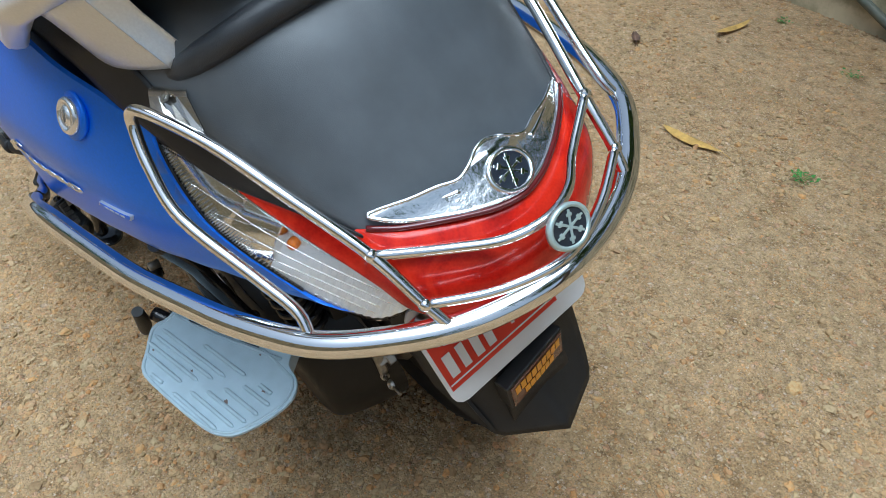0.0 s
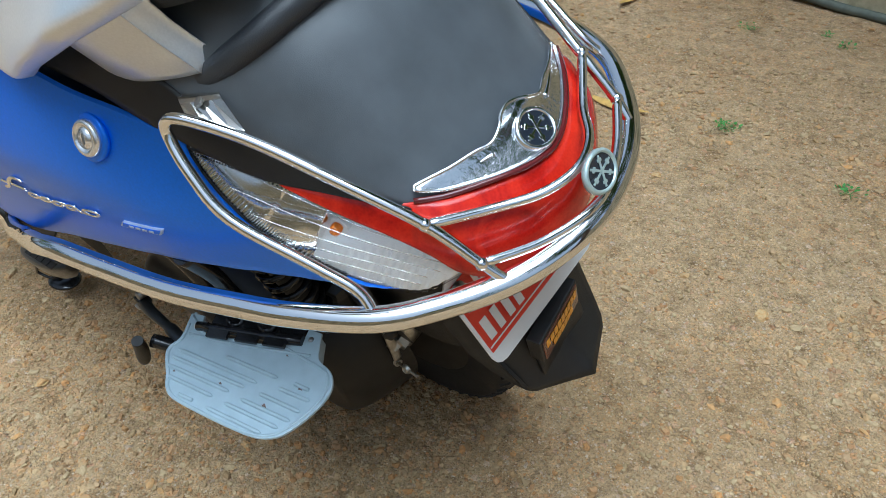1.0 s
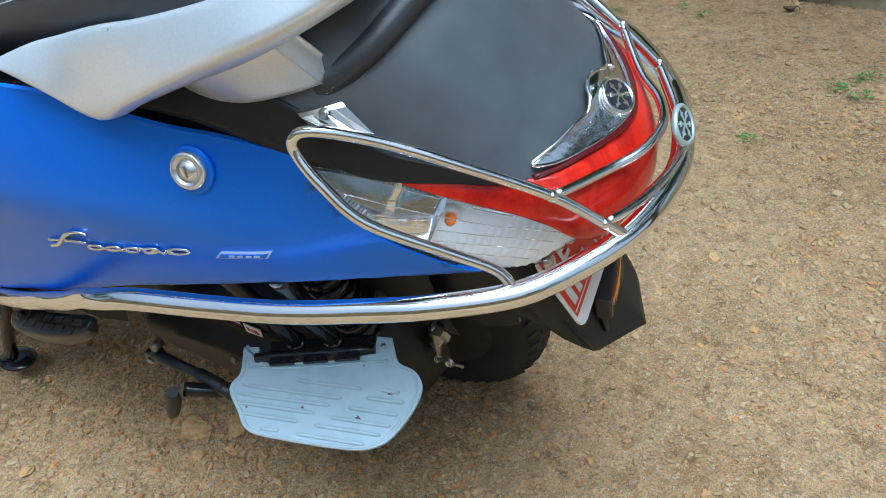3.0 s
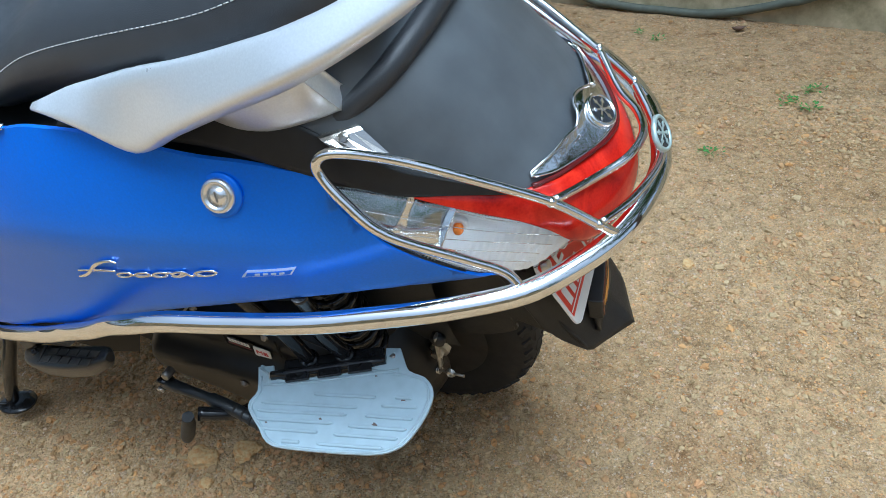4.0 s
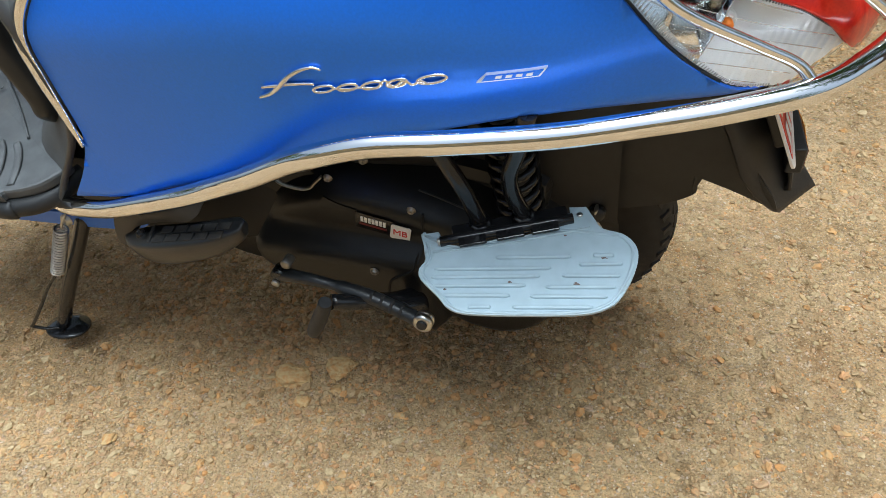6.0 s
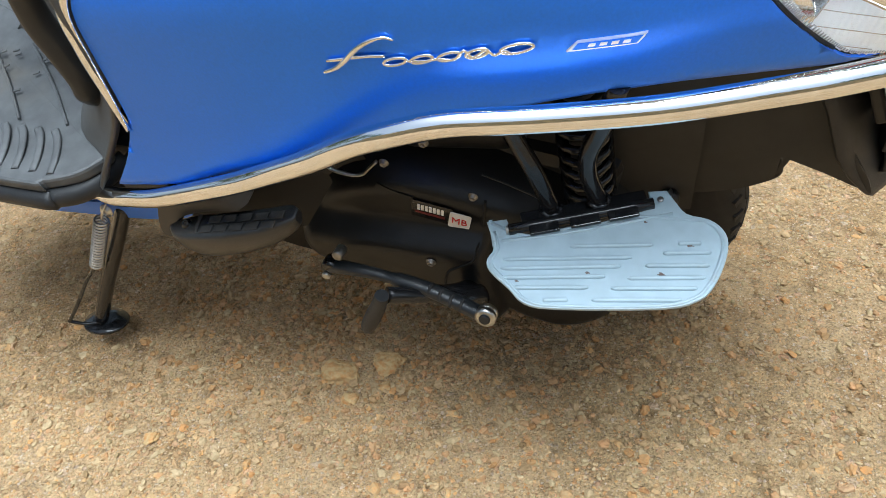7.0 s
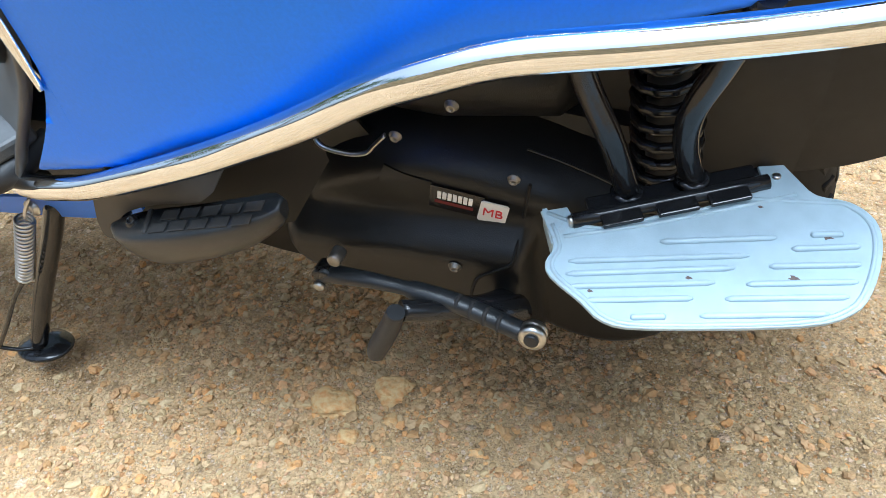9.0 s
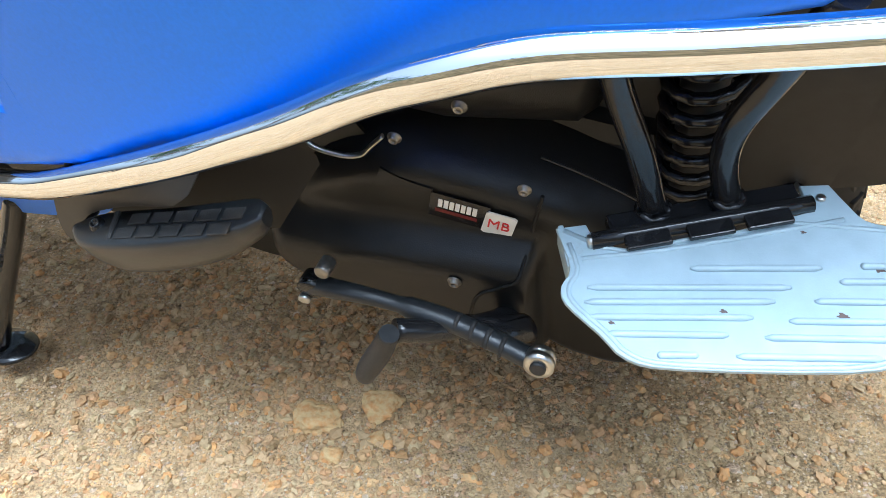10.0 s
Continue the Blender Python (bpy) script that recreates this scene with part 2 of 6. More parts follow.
# ---- ground and setting ----
def ground_z(x, y):
    """Low swells, clods and pits of the packed earth."""
    near = max(0.0, 1 - (x * x + y * y) / 400)
    clod = noise.noise(Vector((x * 38, y * 38, 1.0))) * max(0.0, 0.35 + noise.noise(Vector((x * 3.1, y * 3.1, 9.0))))
    return near * (0.010 * noise.noise(Vector((x * 1.1, y * 1.1, 3.0))) + 0.005 * noise.noise(Vector((x * 5, y * 5, 7.0))) + 0.0026 * noise.noise(Vector((x * 17, y * 17, 1.0)))
                   + 0.0055 * clod + 0.0016 * noise.noise(Vector((x * 85, y * 85, 5.0)))) - 0.006


def earth_material():
    m = bpy.data.materials.new("packed_laterite_earth")
    m.use_nodes = True
    nt = m.node_tree
    p = nt.nodes["Principled BSDF"]
    p.inputs["Roughness"].default_value = 0.92
    p.inputs["Specular IOR Level"].default_value = 0.2
    tc = nt.nodes.new("ShaderNodeTexCoord")

    def noise_node(scale, detail=6, rough=0.6):
        n = nt.nodes.new("ShaderNodeTexNoise")
        n.inputs["Scale"].default_value, n.inputs["Detail"].default_value, n.inputs["Roughness"].default_value = scale, detail, rough
        nt.links.new(tc.outputs["Object"], n.inputs["Vector"])
        return n

    def ramp(src, stops):
        r = nt.nodes.new("ShaderNodeValToRGB")
        while len(r.color_ramp.elements) < len(stops):
            r.color_ramp.elements.new(0.5)
        for e, (pos, col) in zip(r.color_ramp.elements, stops):
            e.position, e.color = pos, (*col, 1)
        nt.links.new(src, r.inputs["Fac"])
        return r

    def mix(kind, fac, a, b):
        x = nt.nodes.new("ShaderNodeMixRGB")
        x.blend_type = kind
        for sock, v in ((x.inputs["Fac"], fac), (x.inputs["Color1"], a), (x.inputs["Color2"], b)):
            if isinstance(v, (float, int)):
                sock.default_value = v
            elif isinstance(v, tuple):
                sock.default_value = (*v, 1)
            else:
                nt.links.new(v, sock)
        return x.outputs["Color"]

    base = ramp(noise_node(1.6, 5).outputs["Fac"], [(0.3, (0.35, 0.236, 0.118)), (0.5, (0.50, 0.364, 0.212)), (0.68, (0.42, 0.312, 0.172))])
    fine = ramp(noise_node(45, 8, 0.7).outputs["Fac"], [(0.3, (0.52, 0.50, 0.46)), (0.5, (1, 1, 1)), (0.72, (1.22, 1.18, 1.1))])
    col = mix("MULTIPLY", 0.85, base.outputs["Color"], fine.outputs["Color"])
    rust = nt.nodes.new("ShaderNodeMapRange")
    rust.inputs["From Min"].default_value, rust.inputs["From Max"].default_value, rust.inputs["To Max"].default_value = 0.52, 0.66, 0.60
    nt.links.new(noise_node(3.1, 9, 0.75).outputs["Fac"], rust.inputs["Value"])
    col = mix("MIX", rust.outputs["Result"], col, (0.38, 0.220, 0.105))
    grit = ramp(noise_node(260, 3, 0.6).outputs["Fac"], [(0.32, (0.48, 0.44, 0.40)), (0.5, (1, 1, 1)), (0.70, (1.26, 1.2, 1.1))])
    col = mix("MULTIPLY", 0.7, col, grit.outputs["Color"])
    clod = ramp(noise_node(17, 9, 0.78).outputs["Fac"], [(0.36, (0.36, 0.29, 0.20)), (0.46, (0.88, 0.85, 0.80)), (0.56, (1.05, 1.03, 1.0)), (0.66, (1.22, 0.98, 0.72))])
    col = mix("MULTIPLY", 0.75, col, clod.outputs["Color"])
    cells = nt.nodes.new("ShaderNodeTexVoronoi")
    cells.inputs["Scale"].default_value = 330
    warp = nt.nodes.new("ShaderNodeMixRGB")
    warp.blend_type = "ADD"
    warp.inputs["Fac"].default_value = 0.012
    nt.links.new(tc.outputs["Object"], warp.inputs["Color1"])
    nt.links.new(noise_node(60, 3).outputs["Color"], warp.inputs["Color2"])
    nt.links.new(warp.outputs["Color"], cells.inputs["Vector"])
    tone = ramp(cells.outputs["Color"], [(0.0, (0.45, 0.36, 0.28)), (0.35, (0.9, 0.86, 0.8)), (0.7, (1.12, 1.05, 0.95)), (1.0, (1.35, 1.0, 0.7))])
    where = nt.nodes.new("ShaderNodeMapRange")
    where.inputs["From Min"].default_value, where.inputs["From Max"].default_value, where.inputs["To Min"].default_value, where.inputs["To Max"].default_value = 0.42, 0.62, 0.1, 0.6
    nt.links.new(noise_node(5.0, 7, 0.7).outputs["Fac"], where.inputs["Value"])
    col = mix("MULTIPLY", where.outputs["Result"], col, tone.outputs["Color"])
    heights = []
    for size, share, colours in ((70, 0.60, [(0.0, (0.46, 0.23, 0.09)), (0.3, (0.60, 0.40, 0.22)), (0.6, (0.58, 0.33, 0.18)), (1.0, (0.68, 0.52, 0.36))]),
                                 (150, 0.40, [(0.0, (0.34, 0.18, 0.08)), (0.25, (0.66, 0.34, 0.13)), (0.5, (0.55, 0.43, 0.29)), (0.8, (0.60, 0.42, 0.29)), (1.0, (0.66, 0.54, 0.40))]),
                                 (290, 0.35, [(0.0, (0.28, 0.20, 0.12)), (0.4, (0.50, 0.36, 0.22)), (0.7, (0.60, 0.46, 0.30)), (1.0, (0.68, 0.56, 0.42))])):
        clast = nt.nodes.new("ShaderNodeTexVoronoi")
        clast.inputs["Scale"].default_value, clast.inputs["Randomness"].default_value = size, 1.0
        shift = nt.nodes.new("ShaderNodeMixRGB")
        shift.blend_type, shift.inputs["Fac"].default_value = "ADD", 0.9 / size
        nt.links.new(tc.outputs["Object"], shift.inputs["Color1"])
        nt.links.new(noise_node(size * 1.3, 4, 0.65).outputs["Color"], shift.inputs["Color2"])
        nt.links.new(shift.outputs["Color"], clast.inputs["Vector"])
        rgb = nt.nodes.new("ShaderNodeSeparateColor")
        nt.links.new(clast.outputs["Color"], rgb.inputs["Color"])
        reach = nt.nodes.new("ShaderNodeMapRange")
        reach.inputs["From Min"].default_value, reach.inputs["From Max"].default_value, reach.inputs["To Min"].default_value, reach.inputs["To Max"].default_value = share, 1.0, 0.0, 0.55
        nt.links.new(rgb.outputs["Red"], reach.inputs["Value"])
        less = nt.nodes.new("ShaderNodeMath")
        less.operation = "SUBTRACT"
        nt.links.new(reach.outputs["Result"], less.inputs[0])
        nt.links.new(clast.outputs["Distance"], less.inputs[1])
        edge = nt.nodes.new("ShaderNodeMapRange")
        edge.inputs["From Min"].default_value, edge.inputs["From Max"].default_value = 0.0, 0.04
        nt.links.new(less.outputs[0], edge.inputs["Value"])
        fade = nt.nodes.new("ShaderNodeMath")
        fade.operation = "MULTIPLY"
        fade.inputs[1].default_value = 0.9
        nt.links.new(edge.outputs["Result"], fade.inputs[0])
        tint = ramp(rgb.outputs["Green"], colours)
        grained = mix("MULTIPLY", 0.8, tint.outputs["Color"], fine.outputs["Color"])
        col = mix("MIX", fade.outputs[0], col, grained)
        up = nt.nodes.new("ShaderNodeMapRange")
        up.inputs["From Min"].default_value, up.inputs["From Max"].default_value = 0.0, 0.25
        nt.links.new(less.outputs[0], up.inputs["Value"])
        heights.append((up.outputs["Result"], 0.45 / size))
    crack = nt.nodes.new("ShaderNodeTexVoronoi")
    crack.feature = "DISTANCE_TO_EDGE"
    crack.inputs["Scale"].default_value = 9.0
    bend = nt.nodes.new("ShaderNodeMixRGB")
    bend.blend_type, bend.inputs["Fac"].default_value = "ADD", 0.16
    nt.links.new(tc.outputs["Object"], bend.inputs["Color1"])
    nt.links.new(noise_node(6.0, 6, 0.65).outputs["Color"], bend.inputs["Color2"])
    nt.links.new(bend.outputs["Color"], crack.inputs["Vector"])
    line = nt.nodes.new("ShaderNodeMapRange")
    line.inputs["From Min"].default_value, line.inputs["From Max"].default_value, line.inputs["To Min"].default_value, line.inputs["To Max"].default_value = 0.0, 0.022, 1.0, 0.0
    nt.links.new(crack.outputs["Distance"], line.inputs["Value"])
    gate = nt.nodes.new("ShaderNodeMapRange")
    gate.inputs["From Min"].default_value, gate.inputs["From Max"].default_value, gate.inputs["To Max"].default_value = 0.50, 0.62, 0.55
    nt.links.new(noise_node(2.3, 5, 0.6).outputs["Fac"], gate.inputs["Value"])
    both = nt.nodes.new("ShaderNodeMath")
    both.operation = "MULTIPLY"
    nt.links.new(line.outputs["Result"], both.inputs[0])
    nt.links.new(gate.outputs["Result"], both.inputs[1])
    col = mix("MIX", both.outputs[0], col, (0.17, 0.125, 0.08))
    nt.links.new(col, p.inputs["Base Color"])
    b0 = nt.nodes.new("ShaderNodeBump")
    b0.inputs["Strength"].default_value, b0.inputs["Distance"].default_value = 0.55, 0.003
    b0.invert = True
    nt.links.new(cells.outputs["Distance"], b0.inputs["Height"])
    for h, rise in heights:
        b = nt.nodes.new("ShaderNodeBump")
        b.inputs["Strength"].default_value, b.inputs["Distance"].default_value = 0.9, rise
        nt.links.new(h, b.inputs["Height"])
        nt.links.new(b0.outputs["Normal"], b.inputs["Normal"])
        b0 = b
    b1 = nt.nodes.new("ShaderNodeBump")
    b1.inputs["Strength"].default_value, b1.inputs["Distance"].default_value = 1.0, 0.008
    nt.links.new(noise_node(70, 8, 0.7).outputs["Fac"], b1.inputs["Height"])
    nt.links.new(b0.outputs["Normal"], b1.inputs["Normal"])
    b2 = nt.nodes.new("ShaderNodeBump")
    b2.inputs["Strength"].default_value, b2.inputs["Distance"].default_value = 0.5, 0.0015
    nt.links.new(noise_node(330, 4, 0.6).outputs["Fac"], b2.inputs["Height"])
    nt.links.new(b1.outputs["Normal"], b2.inputs["Normal"])
    nt.links.new(b2.outputs["Normal"], p.inputs["Normal"])
    return m


M_EARTH = earth_material()


def build_ground():
    """One sheet, fine round the scooter and coarse out to the horizon."""
    xs = [-900, -250, -80, -30, -12, -6, -3.5] + [-2.2 + i * 0.02 for i in range(50)] + [-1.2 + i * 0.01 for i in range(241)] + [1.22 + i * 0.02 for i in range(40)] + [2.6, 4, 8, 20, 60, 200, 900]
    ys = [-900, -250, -80, -30, -12, -5, -2.5, -1.5] + [-0.9 + i * 0.01 for i in range(231)] + [1.42 + i * 0.02 for i in range(55)] + [3.2, 5, 10, 30, 100, 300, 900]
    bm = bmesh.new()
    rows = [[bm.verts.new((x, y, ground_z(x, y))) for x in xs] for y in ys]
    for a, b in zip(rows, rows[1:]):
        for k in range(len(xs) - 1):
            bm.faces.new((a[k], a[k + 1], b[k + 1], b[k])).smooth = True
    data = bpy.data.meshes.new("ground")
    bm.to_mesh(data)
    bm.free()
    data.materials.append(M_EARTH)
    return tagged(new("ground", data), "packed tan and rust laterite earth with loose gravel", "ground", kind="structure")


build_ground()

M_WALL = mat("mossy_cement_render", (0.52, 0.44, 0.28), 0.85, grain=0.25, scale=9, bump=0.6, bump_scale=60, dirt=(0.16, 0.15, 0.075, 0.8), dirt_at=(0.45, 0.62), dirt_scale=3.5)
wall = part("wall_back", box((9.0, 0.2, 2.2), pose(1.5, 1.847, 1.05, 0, 0, -11.3), 0.01), M_WALL, None)
tagged(wall, "low unseen mossy cement-rendered wall added to darken reflections", "wall", kind="structure")

# Unseen wall added behind the camera; it darkens low reflections in the paint.
wall_f = part("reflection_wall", box((16.0, 0.2, 2.6), pose(0, -5.6, 1.25, 0, 0, 2), 0.01), M_WALL, None)
tagged(wall_f, "unseen mossy cement-rendered wall added to darken reflections", "wall", kind="structure")

# ---- the scooter ----
SITS = pose(0.0141, -0.0186, -0.0126, 17.17, 1.17, -1.77)
scooter = new("scooter")
scooter.matrix_world = SITS
tagged(scooter, "blue scooter with chrome guards leaning on its side stand", "scooter")

BX = [-0.8, -0.5, -0.2, 0.05, 0.16, 0.25, 0.30, 0.40]
BY = [-0.285, -0.292, -0.290, -0.243, -0.190, -0.142, -0.115, -0.06]
OZ = [-0.36, -0.31, -0.26, -0.20, -0.16, -0.12, -0.07, -0.045, -0.025, -0.010, 0.0, 0.03, 0.07, 0.11]
OY = [-0.012, -0.009, -0.002, 0.006, 0.0095, 0.0115, 0.0130, 0.0135, 0.0170, 0.0240, 0.0300, 0.050, 0.081, 0.109]
CX = [-0.6, -0.34, -0.21, -0.11, 0.0, 0.09, 0.2]
CZ = [0.76, 0.775, 0.79, 0.787, 0.777, 0.753, 0.735]


def flank(x, z):
    """The left flank of the body: y over length and height, with a soft crease that falls to the tail."""
    return hermite(BX, BY, x) + hermite(OZ, OY, z - hermite(CX, CZ, x))


def smooth_outline(pts, n=5, corners=()):
    """A closed outline, smooth but for the named corners."""
    out = []
    cs = sorted(corners)
    if not cs:
        return [(q.x, q.y) for q in curve_through([(a, b, 0) for a, b in pts], n, True)]
    for i, c in enumerate(cs):
        e = cs[(i + 1) % len(cs)]
        run = [pts[k % len(pts)] for k in range(c, e + 1 if e > c else e + len(pts) + 1)]
        out += [(q.x, q.y) for q in curve_through([(a, b, 0) for a, b in run], n if len(run) > 2 else 1)[:-1]]
    return out


LENS_LOW = [(0.243, 0.627), (0.217, 0.636), (0.196, 0.653), (0.168, 0.684), (0.134, 0.727), (0.110, 0.757), (0.094, 0.781)]
panel_pts = [(-0.490, 0.506), (-0.40, 0.524), (-0.335, 0.550), (-0.26, 0.576), (-0.2, 0.600), (-0.120, 0.627), (0.0, 0.648), (0.075, 0.652), (0.152, 0.637), (0.217, 0.624),
             *LENS_LOW, (0.090, 0.790), (0.034, 0.811), (-0.018, 0.824), (-0.060, 0.834), (-0.11, 0.844), (-0.160, 0.849), (-0.197, 0.848), (-0.262, 0.833), (-0.312, 0.816), (-0.352, 0.797),
             (-0.390, 0.755), (-0.402, 0.70), (-0.408, 0.645), (-0.414, 0.612), (-0.443, 0.564)]
LOW_X = [q[0] for q in panel_pts[:10]]
LOW_Z = [q[1] for q in panel_pts[:10]]


def rolled_flank(x, z):
    """The flank with its lower edge rolled under."""
    d = z - hermite(LOW_X, LOW_Z, x)
    return flank(x, z) + 0.009 * max(0.0, 1 - max(d, 0) / 0.014) ** 2


PANEL = smooth_outline(panel_pts, 4, (0, 10, 16, 17))
panels = []
for side in (False, True):
    panels.append(part("side_panel", patch(PANEL, rolled_flank, (70, 44), 0.004, side), M_BLUE, scooter, "satin blue side panel"))

# footrest plate of the pillion
FOOT = [(-0.077, -0.241), (-0.058, -0.234), (-0.047, -0.250), (-0.025, -0.248), (0.007, -0.232), (0.033, -0.223), (0.082, -0.196), (0.075, -0.175), (0.093, -0.171),
        (0.103, -0.184), (0.115, -0.197), (0.136, -0.200), (0.150, -0.210), (0.156, -0.225), (0.155, -0.248), (0.148, -0.275), (0.136, -0.293), (0.105, -0.308), (0.012, -0.327),
        (-0.018, -0.327), (-0.036, -0.314), (-0.060, -0.297), (-0.065, -0.285), (-0.062, -0.270)]

# chrome guard
HALF = [(-0.575, -0.235, 0.50), (-0.565, -0.262, 0.478), (-0.53, -0.283, 0.478), (-0.47, -0.292, 0.494), (-0.417, -0.297, 0.513), (-0.324, -0.302, 0.555), (-0.263, -0.300, 0.582),
        (-0.206, -0.302, 0.613), (-0.159, -0.301, 0.640), (-0.12, -0.300, 0.657), (-0.075, -0.292, 0.667), (-0.004, -0.277, 0.667), (0.08, -0.258, 0.669), (0.15, -0.236, 0.672),
        (0.21, -0.214, 0.674), (0.274, -0.179, 0.672), (0.314, -0.135, 0.668), (0.342, -0.090, 0.664), (0.358, -0.045, 0.661), (0.364, 0.0, 0.660)]
guard = part("guard_bar", tube(HALF + [(x, -y, z) for x, y, z in HALF[-2::-1]], 0.0112, 6, 16), M_CHROME, scooter, "chrome-plated tubular body guard")
for s in (1, -1):
    loop = [(0.346, -0.092, 0.664), (0.324, -0.100, 0.688), (0.284, -0.109, 0.722), (0.220, -0.131, 0.765), (0.165, -0.149, 0.797), (0.123, -0.170, 0.821), (0.107, -0.178, 0.819), (0.106, -0.183, 0.806),
            (0.127, -0.192, 0.783), (0.161, -0.197, 0.752), (0.222, -0.181, 0.712), (0.256, -0.173, 0.690), (0.274, -0.179, 0.672)]
    part("guard_loop", tube([(x, y * s, z) for x, y, z in loop], 0.0050, 6, 10), M_CHROME, guard)
part("cross_bar", tube([(0.284, -0.109, 0.722), (0.313, -0.060, 0.706), (0.336, -0.03, 0.703), (0.345, 0, 0.703), (0.336, 0.03, 0.703), (0.313, 0.060, 0.706), (0.286, 0.109, 0.722)], 0.0045, 6, 10), M_CHROME, guard)
part("cross_bar", tube([(0.325, -0.100, 0.688), (0.350, -0.05, 0.676), (0.364, 0, 0.674), (0.350, 0.05, 0.676), (0.325, 0.100, 0.688)], 0.0045, 6, 10), M_CHROME, guard)

for x, y, z in ((0.284, -0.109, 0.722), (0.325, -0.100, 0.688), (0.345, -0.092, 0.664), (0.273, -0.178, 0.674), (0.286, 0.109, 0.722), (0.325, 0.100, 0.688), (0.345, 0.092, 0.664), (0.273, 0.178, 0.674)):
    big = 0.0078 if z < 0.68 else 0.0062
    part("weld", lathe([(0.001, -big), (big * 0.75, -big * 0.65), (big, 0), (big * 0.75, big * 0.65), (0.001, big)], pose(x, y, z, 25, 15, 0), 14), M_CHROME, guard)

M_DULLSTEEL = mat("dull_zinc_steel", (0.30, 0.28, 0.25), 0.45, 0.9, grain=0.2, scale=120, dirt=(0.10, 0.075, 0.05, 0.6))
# tail cover
TX = [-0.10, 0.0, 0.06, 0.12, 0.158, 0.20, 0.24, 0.27, 0.30]
TTOP = [0.870, 0.895, 0.900, 0.888, 0.858, 0.822, 0.776, 0.738, 0.700]
TW = [0.196, 0.184, 0.178, 0.165, 0.1525, 0.1340, 0.115, 0.096, 0.060]
TEDGE = [0.836, 0.822, 0.802, 0.773, 0.7535, 0.7425, 0.7305, 0.717, 0.698]


def cover_z(x, y):
    w = hermite(TX, TW, x)
    e, top = hermite(TX, TEDGE, x), hermite(TX, TTOP, x)
    return top - (top - e) * min(1.0, abs(y) / w) ** 3.6


def build_cover():
    rows = []
    for i in range(37):
        x = -0.10 + 0.40 * i / 36
        w = hermite(TX, TW, x)
        row = [(x, w * k / 20, cover_z(x, w * k / 20)) for k in range(-20, 21)]
        e = hermite(TX, TEDGE, x)
        rows.append([(x - 0.002, -w + 0.014, e - 0.005)] + row + [(x - 0.002, w - 0.014, e - 0.005)])
    return thick(loft(rows), 0.003)


cover = part("tail_cover", build_cover(), M_GREYCOVER, scooter, "matt black plastic tail cover")
BEAD = [(0.092, -0.136, 0.818), (0.120, -0.124, 0.833), (0.143, -0.100, 0.847), (0.156, -0.070, 0.856), (0.163, -0.035, 0.860), (0.165, 0, 0.861)]


def build_cowl(s):
    """The black trim between the grey cover and the blue panel, drawn out to the tail."""
    rows = []
    for i in range(41):
        x = -0.16 + 0.425 * i / 40
        w = hermite(TX, TW, x)
        share = hermite([-0.16, 0.05, 0.11, 0.15, 0.20, 0.265], [0.16, 0.14, 0.10, 0.075, 0.05, 0.015], x)
        row = []
        for k in range(9):
            y = w * (1.0 - share * k / 8)
            row.append((x, -(y + 0.0022) * s, cover_z(x, y) + 0.0012))
        rows.append([(x, -(w - 0.010) * s, row[0][2] - 0.014)] + row + [(x, -(w * (1 - share) - 0.002) * s, row[-1][2] - 0.004)])
    return thick(loft(rows), 0.0015)


for s in (1, -1):
    part("side_cowl", build_cowl(s), M_BLACK, cover, "black plastic trim strip")
part("cover_bead", tube(BEAD + [(x, -y, z) for x, y, z in BEAD[-2::-1]], 0.012, 6, 14), M_SEAT, cover)
for run in ([(0.160, 0.098), (0.166, 0.104), (0.160, 0.106), (0.167, 0.113)], [(0.171, 0.094), (0.177, 0.100), (0.172, 0.103), (0.180, 0.109)]):
    part("chalk_mark", tube([(x, y, cover_z(x, y) + 0.0008) for x, y in run], 0.0007, 3, 6), M_WHITEINK, cover)
part("inner_body", loft([[(x, w * k / 6, z + 0.01 * (1 - (k / 6) ** 2)) for k in range(-6, 7)] + [(x, w * k / 6, 0.66) for k in range(6, -7, -1)]
                         for x, w, z in ((-0.43, 0.20, 0.74), (-0.2, 0.20, 0.80), (0.03, 0.16, 0.79), (0.09, 0.11, 0.77), (0.2, 0.07, 0.71), (0.27, 0.04, 0.67))], None, True, True), M_BLACK, scooter)


def patch_top(outline, g, cuts=(16, 40), t=0.002):
    """A shell on the surface z = g(x, y), cut to an outline of (x, y)."""
    bm = bmesh.new()
    bm.faces.new([bm.verts.new((x, y, 0)) for x, y in outline])
    bmesh.ops.triangulate(bm, faces=bm.faces[:])
    for axis, k in ((0, cuts[0]), (1, cuts[1])):
        vals = [q[axis] for q in outline]
        lo, hi = min(vals), max(vals)
        for i in range(1, k):
            co, no = Vector((0, 0, 0)), Vector((0, 0, 0))
            co[axis], no[axis] = lo + (hi - lo) * i / k, 1
            bmesh.ops.bisect_plane(bm, geom=bm.verts[:] + bm.edges[:] + bm.faces[:], plane_co=co, plane_no=no, dist=1e-6)
    for v in bm.verts:
        v.co.z = g(v.co.x, v.co.y)
    for f in bm.faces:
        f.smooth = True
    bmesh.ops.recalc_face_normals(bm, faces=bm.faces[:])
    if sum(f.normal.z for f in bm.faces) < 0:
        bmesh.ops.reverse_faces(bm, faces=bm.faces[:])
    return back_off(bm, (0, 0, -t))


